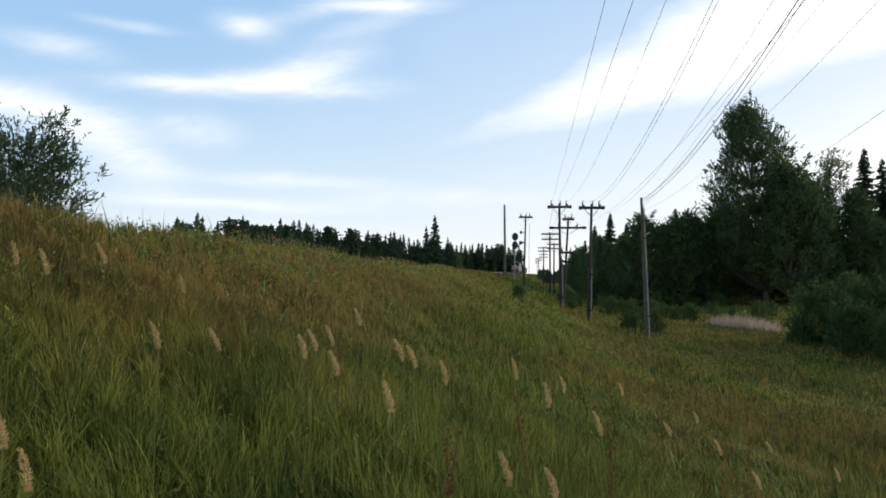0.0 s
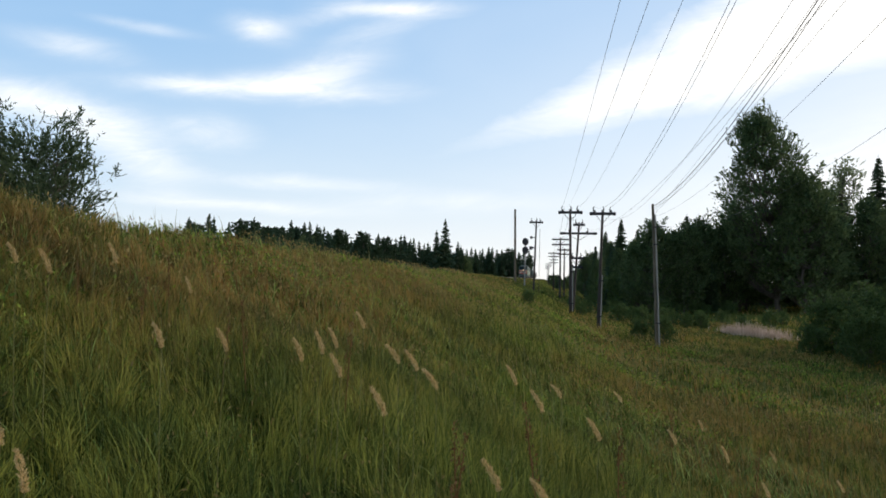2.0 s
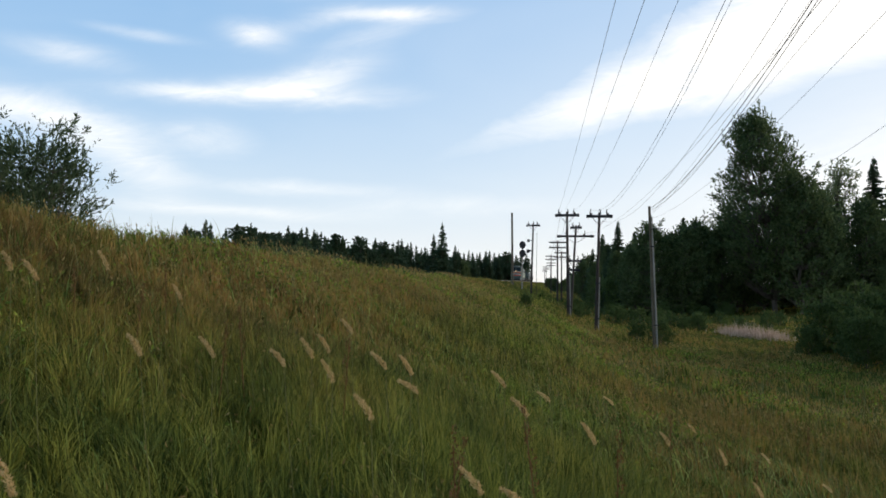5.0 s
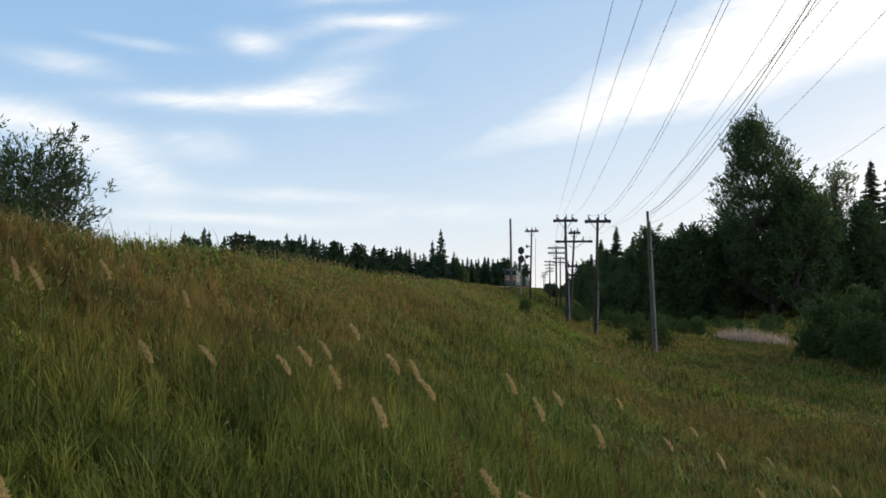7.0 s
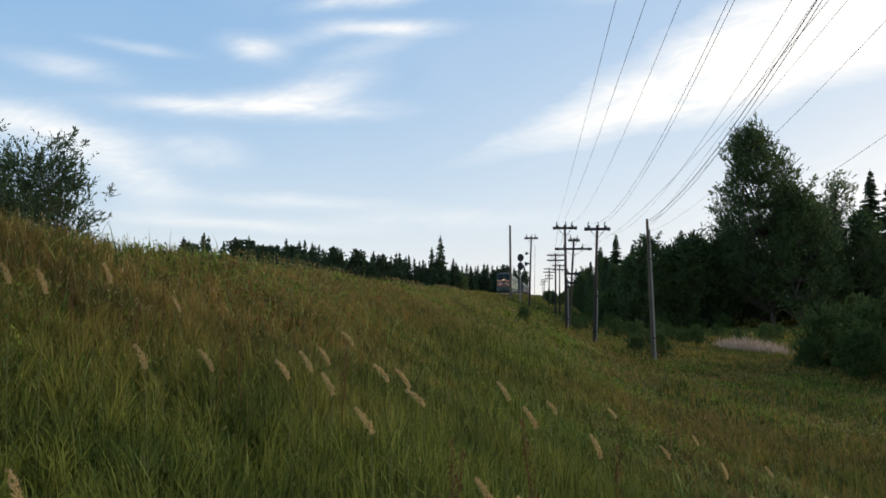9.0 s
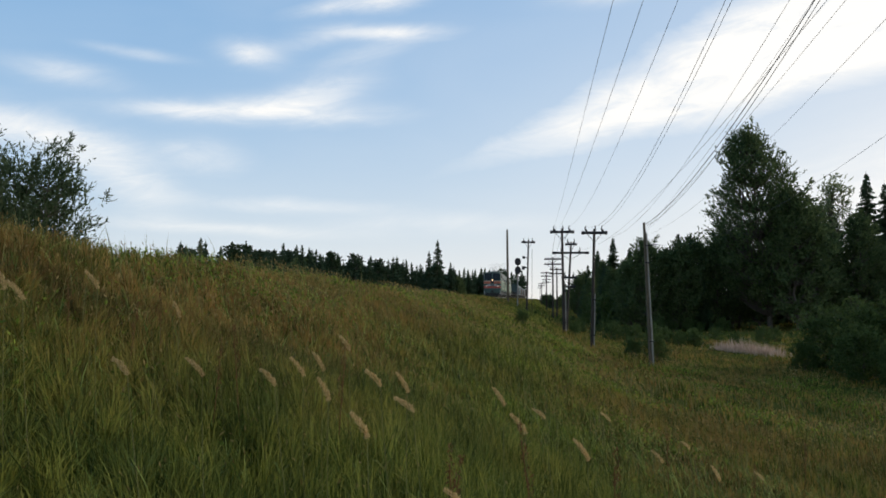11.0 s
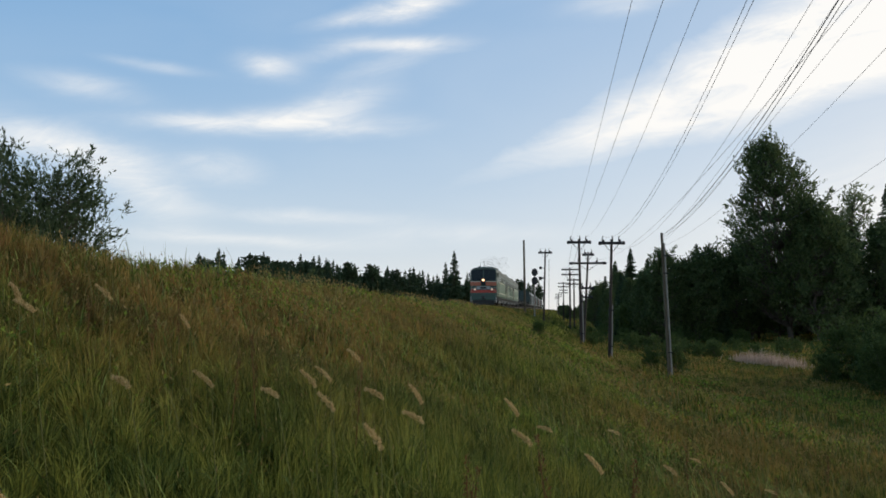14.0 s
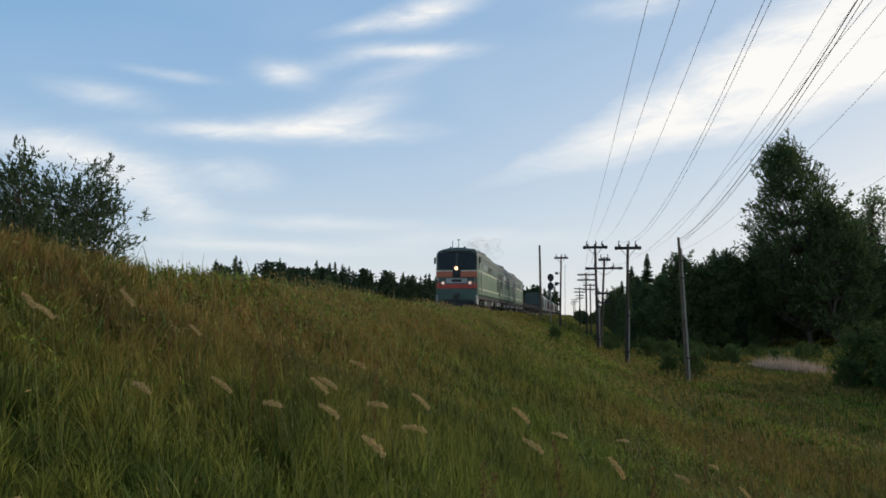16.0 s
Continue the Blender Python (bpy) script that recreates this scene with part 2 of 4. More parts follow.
def sheet(name, verts, faces, material, parent=None, smooth=False):
    """A mesh object from arrays of places and faces of one size."""
    verts, faces = np.asarray(verts, np.float32), np.asarray(faces, np.int32)
    mesh = bpy.data.meshes.new(name)
    mesh.vertices.add(len(verts))
    mesh.vertices.foreach_set("co", verts.ravel())
    k = faces.shape[1]
    mesh.loops.add(faces.size)
    mesh.loops.foreach_set("vertex_index", faces.ravel())
    mesh.polygons.add(len(faces))
    mesh.polygons.foreach_set("loop_start", np.arange(0, faces.size, k, dtype=np.int32))
    mesh.polygons.foreach_set("loop_total", np.full(len(faces), k, np.int32))
    mesh.polygons.foreach_set("use_smooth", np.full(len(faces), smooth))
    mesh.update(calc_edges=True)
    mesh.materials.append(material)
    ob = new(name, mesh)
    if parent is not None:
        ob.parent = parent
    return ob


def box(bm, x0, x1, y0, y1, z0, z1, bevel=0.0):
    made = bmesh.ops.create_cube(bm, size=1.0, matrix=Matrix.Translation(((x0 + x1) / 2, (y0 + y1) / 2, (z0 + z1) / 2)) @ Matrix.Diagonal((x1 - x0, y1 - y0, z1 - z0, 1)))
    if bevel:
        edges = list({e for v in made["verts"] for e in v.link_edges})
        bmesh.ops.bevel(bm, geom=edges, offset=bevel, segments=2, affect="EDGES", profile=0.6)
    return bm


def rod(bm, a, b, r0, r1=None, sides=8):
    """A tapered round bar from a to b."""
    a, b = Vector(a), Vector(b)
    d = b - a
    m = Matrix.Translation((a + b) / 2) @ d.to_track_quat("Z", "Y").to_matrix().to_4x4()
    bmesh.ops.create_cone(bm, cap_ends=True, segments=sides, radius1=r0, radius2=r0 if r1 is None else r1, depth=d.length, matrix=m)
    return bm


def bmnew():
    return bmesh.new()


def thing(name, label, category, group="", m=None, kind=""):
    ob = tagged(new(name), label, category, group, kind)
    if m is not None:
        ob.matrix_basis = m
    return ob


# ---- ground, one sheet to the horizon ----
TRACK_X, RAIL_Z = -7.9, 1.9
PROFILE_X = (-4000, -200, -60, -22, -16.5, -11.0, -6.0, -5.1, -4.6, 1.7, 3.4, 5.7, 9.0, 14, 25, 45, 70, 200, 4000)
PROFILE_Z = (-2.0, -1.5, -1.0, -0.9, -0.5, 1.32, 1.38, 1.83, 1.79, -0.88, -1.45, -1.85, -2.2, -2.35, -2.0, -1.0, -0.2, 0.5, 0.5)


def height(x, y):
    """Height of the ground; arrays welcome."""
    x, y = np.asarray(x, float), np.asarray(y, float)
    z = sum(np.interp(x + d, PROFILE_X, PROFILE_Z) for d in (-0.4, -0.2, 0, 0.2, 0.4)) / 5
    off = np.clip((np.abs(x - TRACK_X) - 3.2) / 3, 0, 1)
    # the shoulder stands a little higher near the standpoint
    z = z + np.interp(x, (-6.2, -5.3, -4.4, -1.2), (0, 1, 1, 0)) * np.interp(y, (0, 5.6, 7.4, 11, 21, 30, 75, 100), (0.46, 0.38, 0.25, 0.28, 0.12, 0.02, -0.05, -0.1))
    z = z + off * np.where(x < -3.6, 0.3, 1.0) * (0.07 * np.sin(0.9 * x + 0.35 * y + 1) + 0.06 * np.sin(0.41 * y - 0.7 * x) + 0.04 * np.sin(1.9 * y + 1.1 * x))
    return z


def build_ground():
    near = np.arange(-24, 26, 0.5)
    xs = np.concatenate([-np.geomspace(4000, 26, 26), near, np.geomspace(26.5, 4000, 30)])
    ys = np.concatenate([-np.geomspace(4000, 16, 22), np.arange(-15, 90, 0.7), np.geomspace(91, 4500, 60)])
    gx, gy = np.meshgrid(xs, ys)
    verts = np.stack([gx, gy, height(gx, gy)], -1).reshape(-1, 3)
    w = len(xs)
    i = (np.arange(len(ys) - 1)[:, None] * w + np.arange(w - 1)).ravel()
    ob = sheet("ground", verts, np.stack([i, i + 1, i + w + 1, i + w], 1), SOIL, smooth=True)
    tagged(ob, "grassy railway embankment sloping down to a damp meadow", "ground", kind="structure")


build_ground()


def build_track():
    bm = bmnew()
    prof = ((-2.6, 0.0), (-1.75, 0.44), (1.75, 0.44), (2.6, 0.0))
    y0, y1 = -60.0, 1400.0
    vs = [[bm.verts.new((TRACK_X + x, y, RAIL_Z - 0.66 + z)) for x, z in prof] for y in (y0, y1)]
    for k in range(3):
        bm.faces.new((vs[0][k], vs[0][k + 1], vs[1][k + 1], vs[1][k]))
    bed = part("ballast_bed", bm, BALLAST)
    tagged(bed, "grey crushed stone ballast under the railway track", "ballast", kind="structure")
    track = thing("railway_track", "single railway track on the embankment's top", "railway track", kind="structure")
    for side in (-0.76, 0.76):
        bm = bmnew()
        box(bm, TRACK_X + side - 0.037, TRACK_X + side + 0.037, y0, y1, RAIL_Z - 0.05, RAIL_Z)
        box(bm, TRACK_X + side - 0.01, TRACK_X + side + 0.01, y0, y1, RAIL_Z - 0.15, RAIL_Z - 0.05)
        box(bm, TRACK_X + side - 0.075, TRACK_X + side + 0.075, y0, y1, RAIL_Z - 0.18, RAIL_Z - 0.15)
        part("rail", bm, STEEL, track)
    bm = box(bmnew(), -1.35, 1.35, -0.12, 0.12, -0.20, 0.0, 0.015)
    mesh = bpy.data.meshes.new("sleeper")
    bm.to_mesh(mesh)
    bm.free()
    mesh.materials.append(WOOD)
    for k in range(290):
        s = new("sleeper", mesh)
        s.parent, s.location = track, (TRACK_X, 10 + 0.54 * k, RAIL_Z - 0.182)


build_track()


# ---- grass ----
def leaf_cards(rng, centres, normals_out, size, stretch=1.0, droop=0.0):
    """Small kite-shaped leaves at the given places, turned every way."""
    n = len(centres)
    a = rng.normal(size=(n, 3)) + normals_out * 0.8
    a[:, 2] -= droop
    a /= np.linalg.norm(a, axis=1, keepdims=True)
    b = np.cross(a, rng.normal(size=(n, 3)))
    b /= np.linalg.norm(b, axis=1, keepdims=True) + 1e-9
    s = (size * rng.uniform(0.6, 1.3, n))[:, None]
    v = np.stack([centres, centres + a * s * stretch * 0.5 + b * s * 0.36, centres + a * s * stretch, centres + a * s * stretch * 0.5 - b * s * 0.36], 1)
    return v.reshape(-1, 3), np.arange(4 * n).reshape(-1, 4)


def blades(name, x, y, tall, wide, seed, material, segments=2, lean=0.35, sink=0.03, label="", wind=0.0, tuft=0.0):
    """Many bent blades, each a strip of its own that narrows to a tip."""
    rng = np.random.default_rng(seed)
    n = len(x)
    z = height(x, y) - sink
    turn = rng.uniform(0, 2 * np.pi, n)
    side = np.stack([np.cos(turn), np.sin(turn), 0 * turn], 1) * (wide / 2)[:, None]
    # neighbours in a tuft lean the same way and are of one height
    cell = tuft if tuft else 0.3
    mark = np.sin(np.round(x / cell) * 12.9898 + np.round(y / cell) * 78.233) * 43758.5453
    way = 2 * np.pi * (mark - np.floor(mark)) + rng.normal(0, 1.15, n)
    mark = np.sin(np.round(x / cell) * 39.346 + np.round(y / cell) * 11.135) * 24634.6345
    tall = tall * (0.62 + 0.62 * (mark - np.floor(mark)))
    bend = np.abs(rng.normal(lean, lean * 0.75, n)) * tall
    bx, by = np.cos(way) * bend - wind * tall, np.sin(way) * bend
    levels, verts = np.linspace(0, 1, segments + 1), []
    for s in levels:
        mid = np.stack([x + bx * s**1.9, y + by * s**1.9, z + tall * (s - 0.16 * s**3 * (bend / tall) * 2)], 1)
        if s < 1:
            k = 1 - 0.55 * s
            verts += [mid - side * k, mid + side * k]
        else:
            verts += [mid]
    v = np.stack(verts, 1)
    per = v.shape[1]
    tris = []
    for k in range(segments - 1):
        a = 2 * k
        tris += [(a, a + 1, a + 3), (a, a + 3, a + 2)]
    a = 2 * (segments - 1)
    tris += [(a, a + 1, a + 2)]
    faces = (np.arange(n)[:, None, None] * per + np.array(tris)[None]).reshape(-1, 3)
    ob = sheet(name, v.reshape(-1, 3), faces, material)
    return tagged(ob, label, "grass", kind="stuff")


def scatter(rng, count, r0, r1, power=1.0, left=-42.0, right=30.0):
    """Places on the slope between two distances, in a fan along the railway."""
    r = (rng.uniform(r0 ** (2 * power), r1 ** (2 * power), count)) ** (1 / (2 * power))
    a = np.radians(rng.uniform(left, right, count))
    return r * np.sin(a), r * np.cos(a)


def tufted(rng, x, y, spread):
    """Draws places together into tufts."""
    cx, cy = np.round(x / spread) * spread, np.round(y / spread) * spread
    jx, jy = np.sin(cx * 37.1 + cy * 17.3) * spread * 0.5, np.cos(cx * 11.7 - cy * 29.9) * spread * 0.5
    return x + (cx + jx - x) * 0.45, y + (cy + jy - y) * 0.45


def sward(x):
    """How tall the sward grows across the slope: short on the shoulder, taller at its foot."""
    return np.interp(x, (-5.6, -3.6, -1.5, 0.8), (0.56, 0.54, 0.62, 0.85))


def build_grass():
    rng = np.random.default_rng(5)
    label = "tall uncut meadow grass with reddish dry patches on the embankment"
    for name, count, r0, r1, power, t0, t1, w0, w1, seg, tuft, lean in (
        ("near_grass", 165000, 0.9, 7.5, 0.72, 0.28, 0.70, 0.004, 0.009, 3, 0.14, 0.36),
        ("slope_grass", 190000, 7.0, 21.0, 0.75, 0.26, 0.62, 0.008, 0.017, 2, 0.22, 0.34),
        ("meadow_grass", 145000, 20.0, 75.0, 0.62, 0.24, 0.55, 0.028, 0.055, 2, 0.45, 0.36),
        ("distant_grass", 38000, 70.0, 330.0, 0.55, 0.35, 0.7, 0.10, 0.22, 2, 1.5, 0.4),
    ):
        x, y = scatter(rng, count, r0, r1, power)
        x, y = tufted(rng, x, y, tuft)
        keep = (np.abs(x - TRACK_X) > 2.9) & (x > -60) & (x < 60)
        x, y = x[keep], y[keep]
        tall = rng.uniform(t0, t1, len(x)) * (0.8 + 0.3 * np.sin(0.5 * x + 0.3 * y) * np.sin(0.23 * y - 0.4 * x))
        tall *= np.clip((np.hypot(x, y) - 0.2) / 2.5, 0.5, 1) * sward(x)
        wide = rng.uniform(w0, w1, len(x))
        blades(name, x, y, tall, wide, 11 + seg, GRASS if r0 < 10 else GRASS_FAR, seg, lean, 0.03, label, 0.07, tuft)
    # the sward goes on all round the standpoint
    x, y = scatter(rng, 50000, 0.7, 22.0, 0.75, 30.0, 318.0)
    keep = np.abs(x - TRACK_X) > 2.9
    x, y = x[keep], y[keep]
    blades("surrounding_grass", x, y, rng.uniform(0.28, 0.7, len(x)), rng.uniform(0.014, 0.03, len(x)), 8, GRASS_FAR, 2, 0.5, 0.03, "tall uncut meadow grass around the standpoint", 0.08, 0.3)
    # low broad-leaved herbs in drifts among the blades
    n = 70000
    x, y = scatter(rng, n, 4.0, 40.0, 0.55)
    drift = np.sin(1.3 * x + 0.9 * np.sin(0.8 * y)) + np.sin(0.9 * y + 1.7 * np.sin(0.7 * x)) + rng.normal(0, 0.6, n)
    keep = (drift > 0.5) & (np.abs(x - TRACK_X) > 2.9)
    x, y = x[keep], y[keep]
    p = np.stack([x, y, height(x, y) + rng.uniform(0.03, 0.30, len(x)) * sward(x)], 1)
    up = np.tile(np.array([0.0, 0.0, 0.9]), (len(x), 1))
    v, f = leaf_cards(rng, p, up, 0.016 + 0.0016 * np.hypot(x, y), 1.7)
    tagged(sheet("meadow_herbs", v, f, HERB), "low broad-leaved herbs among the meadow grass", "herbs", kind="stuff")
    # drooping dry panicles that fill the upper part of the sward on the slope
    n = 80000
    x, y = scatter(rng, n, 1.8, 45.0, 0.45)
    drift = np.sin(1.1 * x + 0.5 * y) + np.sin(0.6 * y - 0.8 * x + 1.0) + rng.normal(0, 0.9, n)
    keep = (drift + np.interp(x, (-5.2, -3.6, -2.2, 0.0, 4.0), (0.1, 1.4, 0.6, -0.4, 0.0)) > 0.5) & (np.abs(x - TRACK_X) > 2.9)
    x, y = x[keep], y[keep]
    p = np.stack([x, y, height(x, y) + rng.uniform(0.16, 0.46, len(x)) * sward(x)], 1)
    v, f = leaf_cards(rng, p, np.tile(np.array([-0.5, 0.0, 1.6]), (len(x), 1)), 0.009 + 0.0008 * np.hypot(x, y), 2.8)
    tagged(sheet("dry_panicles", v, f, SEED), "fine dry brown seed panicles in the upper sward", "grass", kind="stuff")
    # broad leaves bent over, with pale highlights put into their colour
    x, y = scatter(rng, 8000, 1.6, 14.0, 0.6)
    keep = np.abs(x - TRACK_X) > 3.0
    x, y = x[keep], y[keep]
    blades("bent_leaves", x, y, rng.uniform(0.30, 0.56, len(x)) * sward(x), rng.uniform(0.0035, 0.0065, len(x)) + 0.0004 * np.hypot(x, y), 41, BENT_LIT, 5, 0.65, 0.02, "bent broad grass leaves with painted highlights in the upper sward", 0.25)
    # thin dry stems with seed heads that stand out of the sward
    x, y = scatter(rng, 3200, 4.5, 30, 0.6)
    keep = np.abs(x - TRACK_X) > 3.0
    x, y = x[keep], y[keep]
    d = np.hypot(x, y)
    blades("seed_stems", x, y, rng.uniform(0.5, 0.85, len(x)) * sward(x), 0.002 + 0.0006 * d, 77, STALK, 3, 0.16, 0.02, "thin dry seed stems above the meadow grass", 0.1)


build_grass()


# ---- trees ----
def broadleaf(name, seed, tall, radius, base, leaf, count, mat, label, category, stems=1, lobes=26, narrow=0.0, stretch=1.5, trunk_r=None, clump=None, fan=0.16, twiggy=0.62, stray=0.55):
    """A broad-leaved tree or bush: trunk, forking limbs, and a crown of leaf clumps round the limbs' ends."""
    rng = np.random.default_rng(seed)
    top = thing(name, label, category)
    bm = bmnew()
    r0 = trunk_r or tall * 0.013
    clump = clump or radius * 0.2
    ends = []
    for s in range(stems):
        lean = rng.normal(0, 0.06 if stems == 1 else 0.22, 2)
        if stems > 1:
            lean = lean * 0.5 + fan * np.array([np.cos(2.4 * s), np.sin(2.4 * s)])
        last = Vector((0.05 * s, 0.04 * s, -0.25))
        steps = 7
        spine = []
        for k in range(1, steps + 1):
            f = k / steps
            p = Vector((lean[0] * tall * f + rng.normal(0, 0.012) * tall, lean[1] * tall * f + rng.normal(0, 0.012) * tall, tall * 0.90 * f))
            rod(bm, last, p, r0 * (1.05 - 0.9 * (k - 1) / steps), r0 * (1.05 - 0.9 * f), 7)
            spine.append((last, p, f))
            last = p
        for k in range(lobes // stems):
            # an even spread of clumps over the crown's outline, each on a limb of its own
            f = base + (1 - base) * ((k + rng.uniform()) / (lobes // stems)) ** 0.85
            g = (f - base) / (1 - base)
            wide = radius * 1.13 * (1.0 - 0.985 * g) ** (0.36 + narrow) * (0.4 + 0.6 * min(1.0, g / 0.3)) * rng.uniform(0.85, 1.08)
            ang = 2.39996 * k + rng.uniform(-0.5, 0.5)
            out = wide * rng.uniform(0.35, 1.0) ** 0.6
            seg = spine[min(steps - 1, int(max(0.02, f - 0.55 * out / tall) * steps))]
            start = seg[0].lerp(seg[1], 0.5)
            axis = spine[min(steps - 1, int(f * steps))][1]
            end = Vector((axis.x + math.cos(ang) * out, axis.y + math.sin(ang) * out, tall * f * 0.96))
            mid = start.lerp(end, 0.55) + Vector((0, 0, -0.06 * out))
            rod(bm, start, mid, r0 * 0.26, r0 * 0.15, 5)
            rod(bm, mid, end, r0 * 0.15, r0 * 0.04, 5)
            ends += [(np.array(end), clump)]
            for _ in range(2):
                tip = end + Vector((rng.normal(0, clump * 0.6), rng.normal(0, clump * 0.6), abs(rng.normal(0, clump * 0.8))))
                rod(bm, mid, tip, r0 * 0.08, r0 * 0.02, 4)
                ends.append((np.array(tip), clump * 0.55))
        ends.append((np.array(last), clump * 0.6))
    part("trunk", bm, BARK, top)
    # leaves sit along thin twigs that point up and outwards, the rest fill the clump
    per, along = max(12, count // len(ends)), 8
    cs, ns = [], []
    for c, out in ends:
        size = out * rng.uniform(0.7, 1.3)
        axis = np.array([c[0], c[1], 0.0]) / (np.hypot(c[0], c[1]) + 0.3 * radius)
        twigs = max(1, int(per * twiggy) // along)
        go = rng.normal(0, stray, (twigs, 3)) + axis * 0.75 + np.array([0, 0, 0.85])
        go /= np.linalg.norm(go, axis=1, keepdims=True)
        start = c + rng.normal(0, 0.42, (twigs, 3)) * size
        f = np.linspace(0.05, 1.0, along)[None, :, None]
        p = start[:, None] + go[:, None] * f * (size * rng.uniform(0.8, 1.7, (twigs, 1)))[:, None] + rng.normal(0, 0.03 * size, (twigs, along, 3))
        cs.append(p.reshape(-1, 3)), ns.append(np.repeat(go * 3.6, along, 0))
        rest = max(2, per - twigs * along)
        d = rng.normal(size=(rest, 3))
        d /= np.linalg.norm(d, axis=1, keepdims=True)
        cs.append(c + d * size * rng.uniform(0.1, 1, (rest, 1)) ** 0.6 * np.array([1, 1, 0.8])), ns.append(d + np.array([0, 0, 0.35]))
    cs, ns = np.concatenate(cs), np.concatenate(ns)
    keep = cs[:, 2] > 0.1
    v, f = leaf_cards(rng, cs[keep], ns[keep], leaf, stretch)
    sheet("crown", v, f, mat, top)
    return top


def spruce(name, seed, tall, radius, label, mat, layers=30, per=9, bare=0.06, thin=0.0, pieces=5):
    """A conifer: a straight trunk and whorls of drooping boughs, each a feathered blade of twigs."""
    rng = np.random.default_rng(seed)
    top = thing(name, label, "conifer")
    part("trunk", rod(bmnew(), (0, 0, -0.3), (0, 0, tall * 0.98), tall * 0.011, 0.02, 7), BARK, top)
    vs, fs = [], []
    drop = 0.8 * tall / layers
    for k in range(layers):
        f = bare + (1 - bare) * (k + rng.uniform(-0.3, 0.3)) / layers
        reach = radius * (1 - f) ** 0.85 * rng.uniform(0.93, 1.05) + 0.12
        for j in range(per):
            if rng.uniform() < thin:
                continue
            a = 2 * np.pi * (j / per) + rng.uniform(0, 0.7)
            r = reach * rng.uniform(0.65, 1.1)
            d, side = np.array([np.cos(a), np.sin(a), 0]), np.array([-np.sin(a), np.cos(a), 0])
            z = min(tall * 0.985, tall * f + rng.uniform(-1.1, 1.1) * tall / layers)
            fall = rng.uniform(0.15, 0.5) * r
            for q in range(pieces):
                s0, s1 = q / pieces, (q + 1) / pieces
                lift = 0.12 * r
                c0 = d * r * s0 + np.array([0, 0, z - fall * s0 + lift * s0**2])
                c1 = d * r * (s1 + 0.1) + np.array([0, 0, z - fall * s1 + lift * s1**2])
                w = (0.40 * r * (1 - 0.72 * s0) + 0.08) * rng.uniform(0.6, 1.1)
                for sg in (-1, 1):
                    tip = (c0 + c1) / 2 + side * sg * w + d * 0.12 * r + np.array([0, 0, -rng.uniform(0.3, 0.8) * max(w, drop) - 0.03])
                    b = len(vs)
                    vs += [c0, c1, tip]
                    fs.append((b, b + 1, b + 2))
                hang = (c0 + c1) / 2 + np.array([0, 0, -rng.uniform(0.6, 1.1) * max(w, drop)])
                b = len(vs)
                vs += [c0, c1, hang]
                fs.append((b, b + 1, b + 2))
    for q in range(5):
        b = len(vs)
        a = q * 1.26
        vs += [np.array([0, 0, tall * 1.01]), np.array([0.1 * np.cos(a), 0.1 * np.sin(a), tall * 0.955]), np.array([0.1 * np.cos(a + 1), 0.1 * np.sin(a + 1), tall * 0.955])]
        fs.append((b, b + 1, b + 2))
    sheet("crown", vs, fs, mat, top)
    return top


def plant(ob, x, y, turn=0.0, scale=1.0, sink=0.1):
    ob.matrix_basis = pose(x, y, float(height(x, y)) - sink, 0, 0, turn) @ Matrix.Diagonal((scale, scale, scale, 1))
    return ob


def more(ob, x, y, turn=0.0, scale=1.0, sink=0.1, flat=None):
    c = copy_thing(ob, pose(0, 0, 0))
    c.matrix_basis = pose(x, y, float(height(x, y)) - sink, 0, 0, turn) @ Matrix.Diagonal((scale, scale, flat or scale, 1))
    return c


